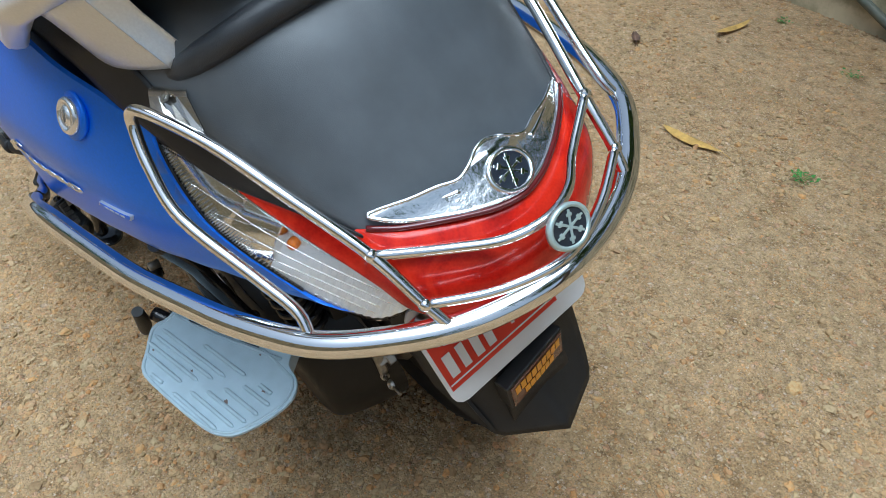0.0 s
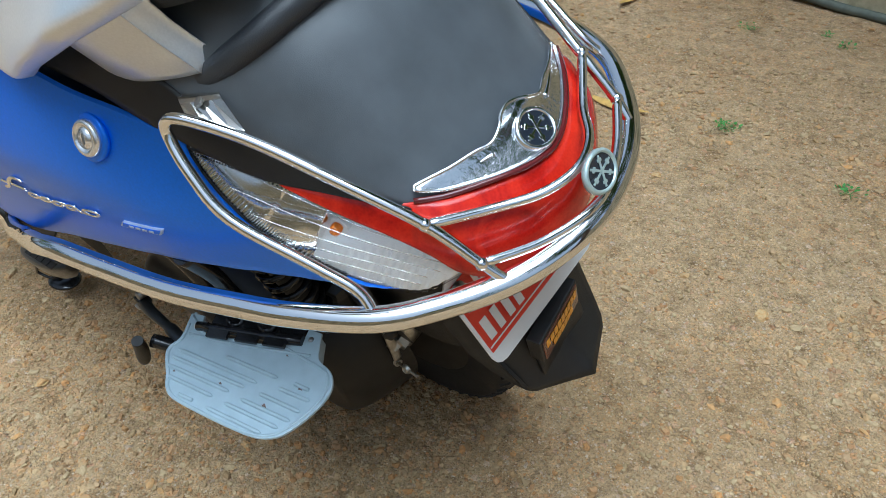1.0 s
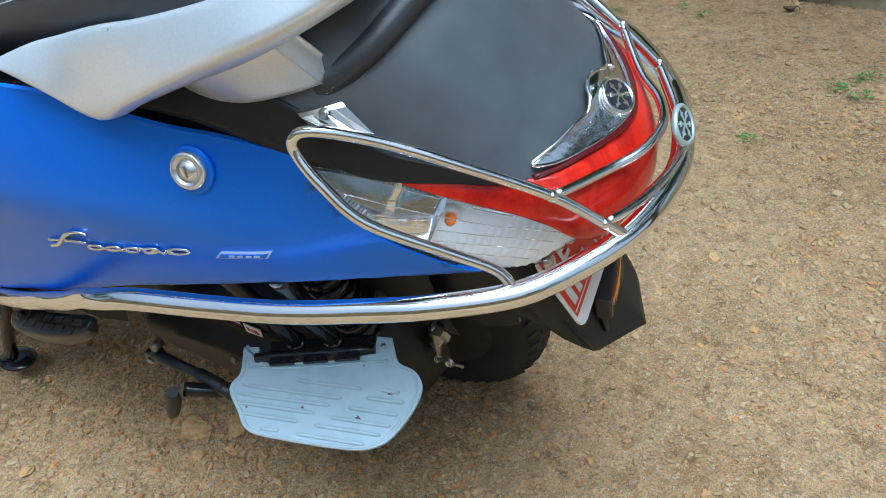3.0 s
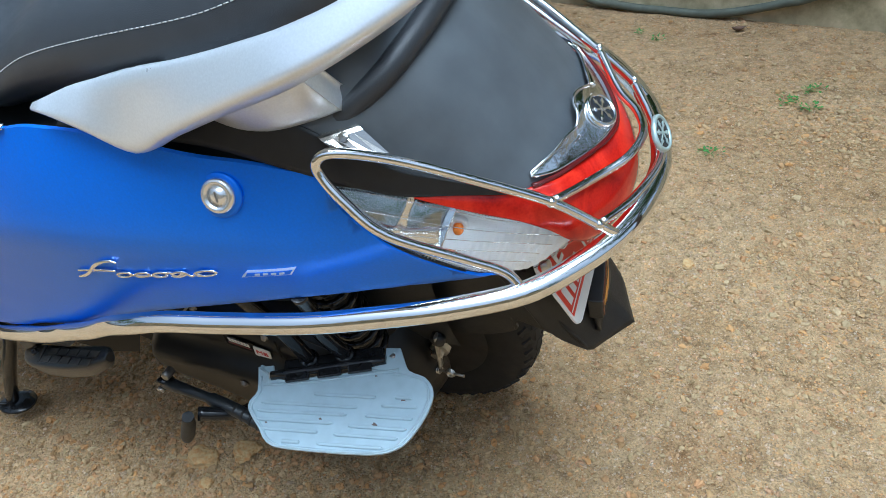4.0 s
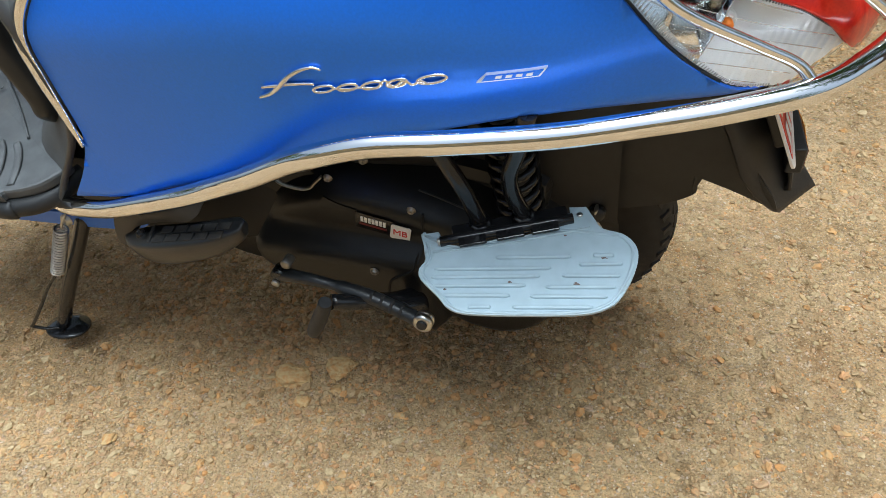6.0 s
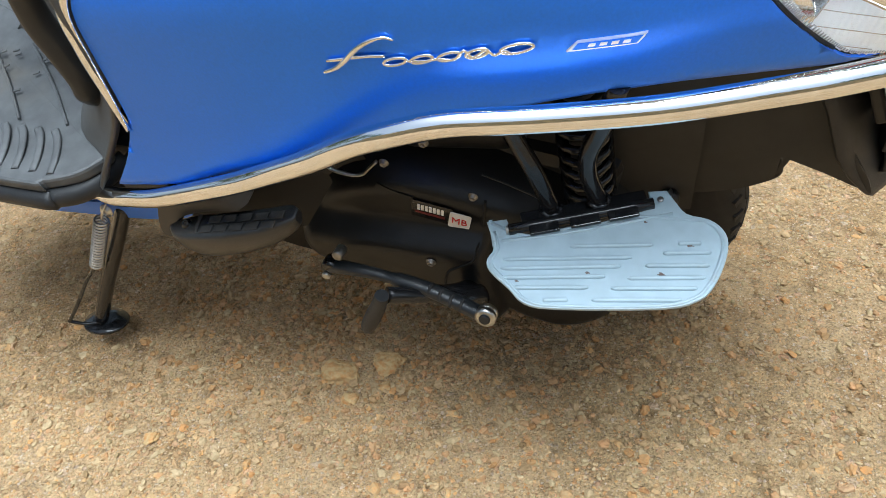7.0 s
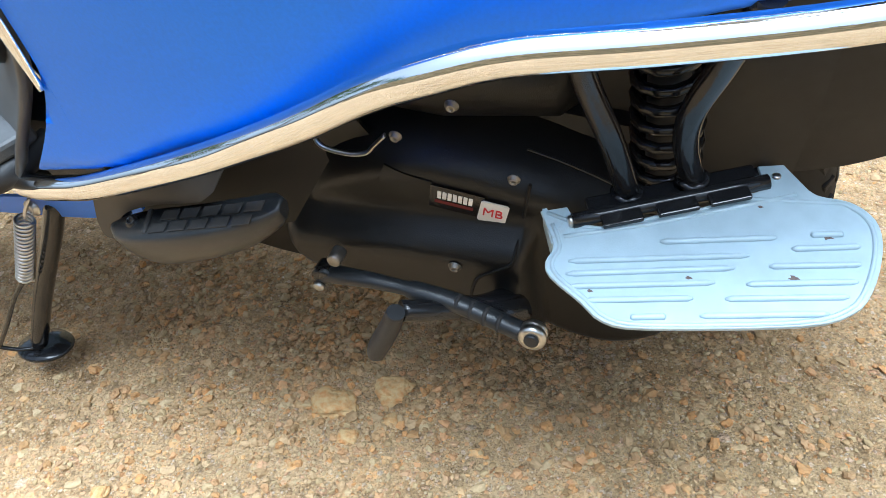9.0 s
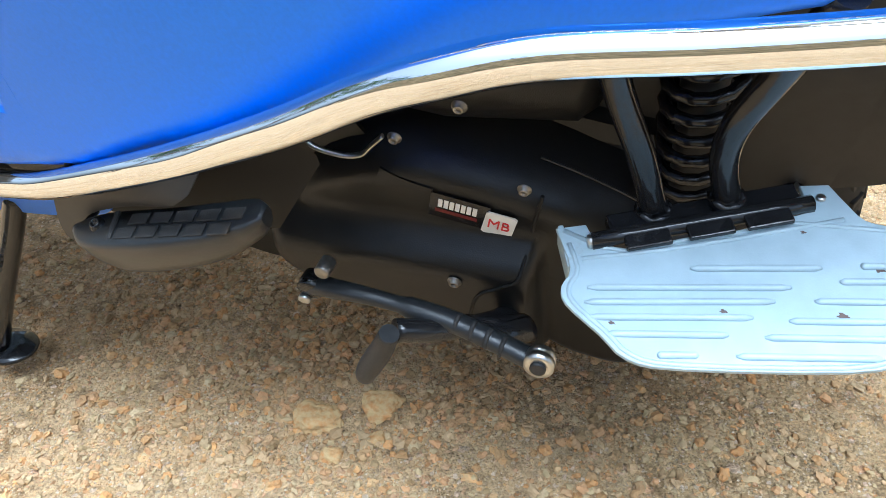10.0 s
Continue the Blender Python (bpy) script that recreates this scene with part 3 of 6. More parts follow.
# chrome garnish with its disc
def garnish_z(x, y):
    rim = 0.0035 * math.exp(-((x - 0.2865 + abs(y) ** 1.6 * 1.05) / 0.006) ** 2)
    return 0.7195 - 0.75 * (x - 0.302) - 0.02 * (abs(y) / 0.096) ** 2 + rim + 0.004 * math.exp(-((x - 0.30) ** 2 + y * y) / 0.0006)


G_UP = [(0.2605, 0.094), (0.2735, 0.068), (0.281, 0.046), (0.2865, 0.031), (0.2845, 0.0185), (0.279, 0.010), (0.2765, 0.0)]
G_LOW = [(0.316, 0.0), (0.3125, 0.018), (0.305, 0.036), (0.295, 0.054), (0.2795, 0.078), (0.2645, 0.095)]
g_out = [(x, -y) for x, y in G_UP] + [(x, y) for x, y in G_UP[-2::-1]] + [(x, y) for x, y in G_LOW[::-1]] + [(x, -y) for x, y in G_LOW[1:]]
M_SMOKED = mat("faceted_chrome", (0.86, 0.88, 0.88), 0.05, 1.0, rough_var=0.03, bump=0.55, bump_scale=170)
garnish = part("tail_garnish", patch_top([(x, y + 0.004) for x, y in smooth_outline(g_out, 4, (0, 12, 13, 24))], garnish_z, (44, 90)), M_SMOKED, scooter, "chrome winged tail garnish")
rim_run = [(x, y + 0.004) for x, y in smooth_outline(g_out, 4, (0, 12, 13, 24))]
part("garnish_rim", tube([(x, y, garnish_z(x, y) + 0.0004) for x, y in rim_run], 0.0017, 1, 8, closed=True), M_CHROME, garnish)
for s in (1, -1):
    part("garnish_facet", tube([(0.2655, 0.088 * s + 0.004, 0.7285), (0.2765, 0.064 * s + 0.004, 0.7285), (0.2850, 0.046 * s + 0.004, 0.7270), (0.2895, 0.034 * s + 0.004, 0.7260)], lambda t: 0.0012 + 0.0022 * t, 5, 8, flat=0.6), M_CHROME, garnish)
M_DISC = mat("dark_disc_enamel", (0.02, 0.025, 0.035), 0.25, coat=0.5)
M_DISCRING = mat("satin_disc_ring", (0.50, 0.60, 0.58), 0.35, 0.5)


def disc_badge(m, r, ring_mat, parent):
    """A round badge: ring, dark field and a plain six-armed figure."""
    ring = part("badge_ring", lathe([(r * 0.78, 0.0005), (r * 0.80, 0.0032), (r * 0.90, 0.0040), (r, 0.0025), (r, -0.001)], m, 40), ring_mat, parent)
    part("badge_field", lathe([(r * 0.81, -0.0005), (r * 0.79, 0.0022)], m, 32), M_DISC, ring)
    bm = bmesh.new()
    for a in (0, 60, 120):
        turn = m @ pose(0, 0, 0.0026, 0, 0, a + 12)
        box((r * 1.44, r * 0.11, 0.0008), turn, 0.0002, bm)
        for e in (-1, 1):
            box((r * 0.14, r * 0.26, 0.0008), turn @ pose(e * r * 0.50, 0, 0), 0.0002, bm)
    part("badge_figure", bm, ring_mat, ring)
    return ring


disc_badge(axes((0.3025, 0.005, 0.7235), (0, 1, 0), (0.62, 0, 0.78)), 0.0185, M_CHROME, garnish)
disc_badge(axes((0.3615, 0.004, 0.7005), (0, 1, 0), (0.86, 0, 0.5)), 0.0178, M_DISCRING, guard)


# red tail lamp round the tail
def build_tail_lamp():
    half = [((0.168, flank(0.168, 0.7500) + 0.001, 0.7500), (0.169, flank(0.169, 0.7490) - 0.0005, 0.7490)), ((0.190, -0.137, 0.7450), (0.192, flank(0.192, 0.737) - 0.001, 0.737)), ((0.215, -0.1265, 0.7375), (0.222, flank(0.222, 0.7225) - 0.001, 0.7225)),
            ((0.245, -0.1115, 0.7285), (0.255, flank(0.255, 0.706) - 0.001, 0.706)), ((0.266, -0.095, 0.725), (0.281, flank(0.281, 0.684) - 0.001, 0.684)), ((0.283, -0.080, 0.721), (0.300, -0.103, 0.660)),
            ((0.297, -0.055, 0.716), (0.315, -0.078, 0.636)), ((0.311, -0.025, 0.710), (0.332, -0.042, 0.631)), ((0.3175, 0, 0.707), (0.339, 0, 0.630))]
    both = half + [((a[0], -a[1], a[2]), (b[0], -b[1], b[2])) for a, b in half[-2::-1]]
    hi, lo = curve_through([a for a, _ in both], 6), curve_through([b for _, b in both], 6)
    rows = []
    for i, (a, b) in enumerate(zip(hi, lo)):
        along = hi[min(i + 1, len(hi) - 1)] - hi[max(i - 1, 0)]
        out = along.cross(a - b).normalized()
        if out.x < 0:
            out = -out
        bulge = min(0.013, (a - b).length * 0.14) if a.x > 0.26 else 0.001
        outer = [a.lerp(b, k / 14) + out * bulge * math.sin(math.pi * k / 14) ** 0.8 for k in range(15)]
        rows.append(outer + [q - out * 0.003 for q in outer[::-1]])
    return loft(rows, None, True, True)


def red_lens_material():
    """Red lens with a finely fluted inside that shows through."""
    m = mat("red_lamp_lens", (0.50, 0.012, 0.007), 0.20, spec=0.30, coat=0.2)
    nt = m.node_tree
    p = nt.nodes["Principled BSDF"]
    tc = nt.nodes.new("ShaderNodeTexCoord")
    n = nt.nodes.new("ShaderNodeTexNoise")
    n.inputs["Scale"].default_value, n.inputs["Detail"].default_value, n.inputs["Distortion"].default_value = 22, 3, 1.5
    w = nt.nodes.new("ShaderNodeTexVoronoi")
    w.inputs["Scale"].default_value = 420
    r = nt.nodes.new("ShaderNodeValToRGB")
    r.color_ramp.elements.new(0.5)
    for e, (pos, c) in zip(r.color_ramp.elements, ((0.28, (0.26, 0.005, 0.003)), (0.5, (0.52, 0.013, 0.006)), (0.74, (0.70, 0.030, 0.010)))):
        e.position, e.color = pos, (*c, 1)
    add = nt.nodes.new("ShaderNodeMath")
    add.operation = "MULTIPLY_ADD"
    add.inputs[1].default_value = 0.12
    nt.links.new(tc.outputs["Object"], n.inputs["Vector"])
    nt.links.new(tc.outputs["Object"], w.inputs["Vector"])
    nt.links.new(w.outputs["Distance"], add.inputs[0])
    nt.links.new(n.outputs["Fac"], add.inputs[2])
    nt.links.new(add.outputs[0], r.inputs["Fac"])
    nt.links.new(r.outputs["Color"], p.inputs["Base Color"])
    return m


tail_lamp = part("tail_lamp", build_tail_lamp(), red_lens_material(), scooter, "glossy red tail lamp lens")
M_DARKRED = mat("dark_red_border", (0.10, 0.006, 0.006), 0.2, coat=0.5)
part("lamp_border", tube([(0.2635, -0.0975, 0.7270), (0.2805, -0.078, 0.7222), (0.296, -0.054, 0.7185), (0.306, -0.036, 0.7150), (0.3145, -0.017, 0.7110), (0.3185, 0.004, 0.7090),
                          (0.3145, 0.025, 0.7110), (0.306, 0.044, 0.7150), (0.296, 0.062, 0.7185), (0.2805, 0.084, 0.7222), (0.2645, 0.102, 0.7270)], 0.0026, 5, 8), M_DARKRED, tail_lamp)

# turn signals
LENS = smooth_outline([*LENS_LOW[::-1], (0.266, 0.629), (0.303, 0.661), (0.280, 0.685), (0.254, 0.7065), (0.222, 0.7225), (0.175, 0.7455), (0.130, 0.766)], 4, (0, 8))


def inside(x, z, poly):
    """Whether a point lies in an outline."""
    c = False
    for (x0, z0), (x1, z1) in zip(poly, poly[1:] + poly[:1]):
        if (z0 > z) != (z1 > z) and x < (x1 - x0) * (z - z0) / (z1 - z0) + x0:
            c = not c
    return c


def edge_distance(x, z, poly):
    best = 9.0
    for (x0, z0), (x1, z1) in zip(poly, poly[1:] + poly[:1]):
        dx, dz = x1 - x0, z1 - z0
        t = max(0.0, min(1.0, ((x - x0) * dx + (z - z0) * dz) / (dx * dx + dz * dz + 1e-12)))
        best = min(best, math.hypot(x - x0 - t * dx, z - z0 - t * dz))
    return best


def inset(poly, k, cx=0.195, cz=0.70):
    return [((x - cx) * k + cx, (z - cz) * k + cz) for x, z in poly]


def lens_ribs(flip):
    """Long shallow flutes on the inside of the lens."""
    bm = bmesh.new()
    for z0 in (0.772, 0.757, 0.742, 0.727, 0.712, 0.697, 0.682):
        run = [(x, z0 - 0.5 * (x - 0.11)) for x in [0.10 + 0.004 * i for i in range(52)]]
        run = [q for q in run if inside(*q, inset(LENS, 0.90))]
        if len(run) > 4:
            tube([(x, flank(x, z) + 0.0036, z) for x, z in run], 0.00045, 1, 6, bm=bm)
    return mirror(bm) if flip else bm


def lens_teeth(flip):
    """The fine ribbed band along the front and lower rim."""
    bm = bmesh.new()
    low = curve_through([(x, 0, z) for x, z in LENS_LOW], 24)
    last = None
    for i, q in enumerate(low):
        if last is not None and (q - last).length < 0.0021:
            continue
        last = q
        d = (low[min(i + 1, len(low) - 1)] - low[max(i - 1, 0)]).normalized()
        n = Vector((-d.z, 0, d.x))
        if n.x + n.z < 0:
            n = -n
        wide = 0.0075 * min(1.0, 0.25 + 8 * max(0.0, q.z - 0.635), 0.3 + 12 * max(0.0, 0.785 - q.z))
        a, b = q + n * 0.0025, q + n * (0.0025 + wide)
        tube([(c.x, flank(c.x, c.z) + 0.0030, c.z) for c in (a, (a + b) / 2, b)], 0.00062, 1, 5, bm=bm)
    return mirror(bm) if flip else bm


def lens_dots(flip):
    """A row of fine moulded dots under the lens's top rim."""
    bm = bmesh.new()
    top = curve_through([(0.100, 0, 0.776), (0.130, 0, 0.763), (0.175, 0, 0.7425), (0.222, 0, 0.7195), (0.254, 0, 0.7035), (0.280, 0, 0.682)], 14)
    for q in top:
        box((0.0011, 0.0012, 0.0016), pose(q.x, flank(q.x, q.z) + 0.0028, q.z, 0, 25, 0), 0.0, bm)
    return mirror(bm) if flip else bm


def lens_frame(flip):
    """The dark seat of the lens."""
    rim = [q for q in inset(LENS, 0.99)]
    k = max(range(len(rim)), key=lambda i: rim[i][0])
    rim = rim[k + 6:] + rim[:len(LENS_LOW) * 4 - 10]
    bm = tube([(x, flank(x, z) + 0.004, z) for x, z in rim], 0.0019, 1, 8)
    return mirror(bm) if flip else bm


def wall_x(z):
    """Where the upright partition of the bowl stands."""
    return 0.1905 + 0.42 * (z - 0.70)


def clipped(poly, front):
    """The part of an outline in front of the partition, or behind it."""
    out = []
    for (x0, z0), (x1, z1) in zip(poly, poly[1:] + poly[:1]):
        a, b = x0 - wall_x(z0), x1 - wall_x(z1)
        if (a < 0) == front:
            out.append((x0, z0))
        if (a < 0) != (b < 0):
            t = a / (a - b)
            out.append((x0 + (x1 - x0) * t, z0 + (z1 - z0) * t))
    return out


def hollow(x, z):
    """How far the bowl falls back: it slopes up from its lower rim and turns over sharply under the top."""
    low = hermite([0.094, 0.110, 0.134, 0.168, 0.196, 0.217, 0.243, 0.303], [0.781, 0.757, 0.727, 0.684, 0.653, 0.636, 0.630, 0.661], x)
    top = hermite([0.094, 0.130, 0.175, 0.222, 0.254, 0.280, 0.303], [0.783, 0.766, 0.7455, 0.7225, 0.7065, 0.685, 0.662], x)
    v = min(1.0, max(0.0, (z - low) / max(0.004, top - low)))
    return hermite([0.0, 0.12, 0.45, 0.78, 0.90, 1.0], [0.0, 0.10, 0.52, 1.0, 0.85, 0.0], v) * min(1.0, (top - low) / 0.05)


def front_y(x, z):
    """The front bowl: a plate by the rim, then a hollow that deepens to the partition."""
    u = x - wall_x(z)
    return flank(x, z) + 0.0045 + hollow(x, z) * hermite([-0.10, -0.050, -0.042, -0.015, 0.0], [0.020, 0.024, 0.033, 0.036, 0.032], u)


def rear_y(x, z):
    """The rear bowl, fluted along its lower side."""
    u = x - wall_x(z)
    flute = 0.0008 * math.sin(u * 900) if z < 0.668 + 0.1 * u and u > 0.008 else 0.0
    return flank(x, z) + 0.0045 + hollow(x, z) * hermite([0.0, 0.04, 0.11], [0.032, 0.024, 0.012], u) + flute


M_BOWL = mat("silvered_lamp_bowl", (0.86, 0.87, 0.87), 0.10, 1.0, rough_var=0.04, bump=0.05, bump_scale=60)
M_FROST = mat("frosted_lamp_bowl", (0.90, 0.92, 0.94), 0.32, 0.28, rough_var=0.06, grain=0.02, scale=40, bump=0.04, bump_scale=120)
M_RIBBED = mat("ribbed_grey_rim", (0.42, 0.43, 0.44), 0.30, 0.6, grain=0.1, scale=80)
for side in (False, True):
    s = -1 if side else 1
    bowl = part("turn_signal_bowl", patch(clipped(inset(LENS, 0.985), True), front_y, (44, 36), 0.002, side), M_BOWL, scooter, "bright chromed lamp bowl")
    part("rear_bowl", patch(clipped(inset(LENS, 0.985), False), rear_y, (60, 36), 0.002, side), M_FROST, bowl, "frosted silver lamp bowl")
    lens = part("turn_signal_lens", patch(LENS, lambda x, z: flank(x, z) + 0.001, (24, 18), 0.002, side), M_CLEAR, scooter, "clear fluted turn signal lens")
    lens.visible_shadow = False
    part("lens_flute", lens_ribs(side), M_BOWL, lens)
    part("lens_band", lens_teeth(side), M_RIBBED, lens)
    part("lens_dots", lens_dots(side), M_BLACK, lens)
    part("lens_seat", lens_frame(side), M_BLACK, lens)
    wall_run = [(wall_x(z), z) for z in (0.673, 0.685, 0.700, 0.715, 0.727)]
    part("bowl_partition", loft([[(x, s * (flank(x, z) + 0.008 + 0.010 * abs(z - 0.70) / 0.03 * 0.2 + k), z) for k in (0.0, 0.008, 0.020)] for x, z in wall_run]), M_BOWL, bowl)
    part("partition_edge", tube([(x, s * (flank(x, z) + 0.008 + 0.002 * abs(z - 0.70) / 0.03), z) for x, z in wall_run], 0.0008, 4, 6), M_BOWL, bowl)
    bulb_at = axes((0.197, s * (flank(0.197, 0.697) + 0.024), 0.697), (0, 0, 1), (0.25, -s, 0.1))
    socket = part("bulb_socket", lathe([(0.0090, -0.004), (0.0090, 0.001), (0.0075, 0.002)], bulb_at, 28), M_FROST, bowl)
    part("bulb", lathe([(0.0040, 0.0), (0.0052, 0.004), (0.0052, 0.008), (0.0036, 0.0110), (0.0010, 0.0120)], bulb_at, 24), M_ORANGE, socket, "amber bulb")

# grab rail
RAIL = [((-0.150, -0.213, 0.873), (-0.151, -0.206, 0.874)), ((-0.10, -0.214, 0.857), (-0.104, -0.186, 0.885)), ((-0.047, -0.214, 0.838), (-0.040, -0.180, 0.904)),
        ((0.0, -0.212, 0.861), (0.020, -0.178, 0.918)), ((0.062, -0.209, 0.892), (0.080, -0.175, 0.934)), ((0.134, -0.207, 0.927), (0.136, -0.172, 0.952)),
        ((0.185, -0.183, 0.946), (0.184, -0.154, 0.970)), ((0.235, -0.140, 0.967), (0.232, -0.118, 0.992)), ((0.268, -0.07, 0.988), (0.264, -0.058, 1.014)), ((0.276, 0, 0.995), (0.272, 0, 1.022))]


def build_rail():
    half = RAIL + [((a[0], -a[1], a[2]), (b[0], -b[1], b[2])) for a, b in RAIL[-2::-1]]
    lo, hi = curve_through([a for a, _ in half], 5), curve_through([b for _, b in half], 5)
    rows = []
    for i, (a, b) in enumerate(zip(lo, hi)):
        d = lo[min(i + 1, len(lo) - 1)] - lo[max(i - 1, 0)]
        up = b - a
        n = d.cross(up).normalized()
        c, h = (a + b) / 2, up / 2
        w = min(0.011, h.length * 0.6)
        ring = []
        for k in range(24):
            q = 2 * math.pi * k / 24
            cs, sn = math.cos(q), math.sin(q)
            ring.append(c + h * math.copysign(abs(cs) ** 0.55, cs) + n * w * math.copysign(abs(sn) ** 0.45, sn))
        rows.append(ring)
    return loft(rows, None, True, True)


rail = part("grab_rail", build_rail(), M_SILVER, scooter, "silver-painted wrap-round grab rail")
M_STRAP = mat("bright_bent_steel", (0.60, 0.58, 0.54), 0.18, 1.0, rough_var=0.08)
for s in (1, -1):
    rows = []
    for z, k in ((0.829, 0.93), (0.831, 1.0), (0.836, 1.0), (0.85, 0.98), (0.872, 0.96), (0.890, 1.0), (0.905, 1.1)):
        ring = [(0.000, -0.160), (0.030, -0.168), (0.065, -0.163), (0.095, -0.150), (0.116, -0.137), (0.1172, -0.1355), (0.1180, -0.118), (0.1165, -0.116), (0.06, -0.125), (0.01, -0.14)]
        cx, cy = 0.06, -0.142
        rows.append([(cx + (q.x - cx) * k - 0.25 * (z - 0.83), (cy + (q.y - cy) * k - 0.35 * (z - 0.83)) * s, z + 0.10 * (q.x - 0.05)) for q in curve_through([(a, b, 0) for a, b in ring], 4, True)])
    part("rail_foot", loft(rows, None, True, True), M_SILVER, rail)
    rows = []
    for (lx, ly, lz), (rx_, ry_, rz_) in (((0.070, -0.136, 0.832), (0.108, -0.120, 0.834)), ((0.078, -0.146, 0.822), (0.113, -0.126, 0.823)), ((0.100, -0.158, 0.822), (0.130, -0.138, 0.823)), ((0.104, -0.160, 0.821), (0.134, -0.140, 0.821)), ((0.118, -0.166, 0.818), (0.160, -0.147, 0.799))):
        rows.append([(lx + (rx_ - lx) * k / 4, (ly + (ry_ - ly) * k / 4) * s, lz + (rz_ - lz) * k / 4) for k in range(5)])
    strap = part("guard_strap", thick(loft(rows, smooth=False), 0.002), M_STRAP, guard, "bent steel strap")
    part("strap_bolt", lathe([(0.0050, 0), (0.0050, 0.0012), (0.0028, 0.0016), (0.0028, 0.0024), (0.001, 0.0027)], axes((0.121, -0.152 * s, 0.8222), (1, 0, 0), (0.0, -0.5 * s, 0.86)), 6, smooth=False), M_STEEL, strap)

# seat
SEAM_X = [-0.75, -0.45, -0.315, -0.2, -0.11, 0.025, 0.117, 0.155]
SEAM_Z = [0.80, 0.815, 0.833, 0.884, 0.911, 0.940, 0.962, 0.950]


def seat_w(x):
    return hermite([-0.75, -0.5, -0.2, 0.0, 0.10, 0.155], [0.10, 0.14, 0.160, 0.155, 0.135, 0.10], x)


def build_seat():
    rows = []
    for i in range(61):
        x = -0.75 + 0.905 * i / 60
        w = seat_w(x)
        low = hermite([-0.75, -0.32, -0.215, 0.0, 0.155], [0.775, 0.797, 0.828, 0.872, 0.895], x)
        seam = hermite(SEAM_X, SEAM_Z, x)
        ring = [(0.98 * w, low), (1.05 * w, low + (seam - low) * 0.3), (1.06 * w, low + (seam - low) * 0.65), (1.0 * w, seam - 0.004), (0.985 * w, seam - 0.0015), (0.965 * w, seam + 0.002), (0.88 * w, seam + 0.014), (0.7 * w, seam + 0.024), (0.4 * w, seam + 0.029), (0, seam + 0.030)]
        rows.append([(x, -a, b) for a, b in ring] + [(x, a, b) for a, b in ring[-2::-1]])
    return loft(rows, None, True, True)


seat = part("seat", build_seat(), M_SEAT, scooter, "black leatherette dual seat with white stitching")
M_THREAD = mat("white_thread", (0.55, 0.54, 0.52), 0.7)


def build_stitches():
    bm = bmesh.new()
    x = -0.70
    while x < 0.13:
        a, b = x, x + 0.0042
        tube([(q, -0.989 * seat_w(q) - 0.0006, hermite(SEAM_X, SEAM_Z, q) - 0.002) for q in (a, (a + b) / 2, b)], 0.00055, 1, 5, bm=bm)
        x += 0.0062
    return bm


part("stitching", build_stitches(), M_THREAD, seat)

# chrome moulding along the panel's front and top edge
EDGE = [(-0.414, 0.606), (-0.410, 0.640), (-0.403, 0.70), (-0.391, 0.755), (-0.353, 0.798), (-0.313, 0.817), (-0.263, 0.835), (-0.200, 0.850)]
for s in (1, -1):
    rows = []
    path = curve_through([(x, 0, z) for x, z in EDGE], 6)
    for i, q in enumerate(path):
        d = (path[min(i + 1, len(path) - 1)] - path[max(i - 1, 0)]).normalized()
        n = Vector((-d.z, 0, d.x))
        wid = 0.018 * min(1.0, 0.25 + 3 * i / len(path)) * min(1.0, 0.1 + 4 * (len(path) - 1 - i) / len(path))
        row = []
        for k in range(9):
            u = q + n * wid * (k / 8)
            row.append((u.x, (flank(q.x, q.z) - 0.003 - 0.004 * math.sin(math.pi * k / 8) + 0.004 * (k / 8) ** 2) * s, u.z))
        rows.append(row)
    part("edge_moulding", thick(loft(rows), 0.003), M_CHROME, panels[0 if s > 0 else 1], "chrome edge moulding")

# key lock of the seat
M_LOCKFACE = mat("polished_lock_steel", (0.86, 0.87, 0.88), 0.22, 0.85, grain=0.05, scale=200, rough_var=0.06)
lock_m = axes((0.012, flank(0.012, 0.791) + 0.001, 0.791), (1, 0.2, 0), (0.20, -0.80, 0.56))
lock = part("seat_lock", lathe([(0.021, -0.004), (0.0215, 0.001), (0.020, 0.0025), (0.0165, 0.0025)], lock_m, 40), M_BLUE, scooter, "round blue-rimmed chrome seat lock")
part("lock_ring", lathe([(0.0165, 0.0), (0.0165, 0.0055), (0.0150, 0.0075), (0.0115, 0.0080), (0.0110, 0.006), (0.0090, 0.006), (0.0088, 0.0075), (0.001, 0.0078)], lock_m, 40), M_LOCKFACE, lock)
part("keyhole", box((0.0016, 0.010, 0.0010), lock_m @ pose(0, 0, 0.0082, 0, 0, 8), 0.0003), M_DULLSTEEL, lock)

# the script badge: a plain flowing ribbon of chrome, and a small blue name bar
def on_flank(run, out=0.002):
    return [(x, flank(x, z) - out, z) for x, z in run]


swash = [(-0.1755, 0.6965), (-0.164, 0.7010), (-0.154, 0.7085), (-0.1435, 0.7185), (-0.131, 0.7258), (-0.120, 0.7284), (-0.1125, 0.7258)]
badge_script = part("script_badge", tube(on_flank(swash), lambda t: 0.0014 + 0.0018 * math.sin(math.pi * min(1, t + 0.12)), 6, 10, flat=0.8), M_CHROME, panels[0], "flowing chrome ribbon ornament")
part("ribbon_cross", tube(on_flank([(-0.170, 0.7075), (-0.155, 0.7095), (-0.138, 0.7112), (-0.122, 0.7112)]), 0.0016, 5, 8), M_CHROME, badge_script)
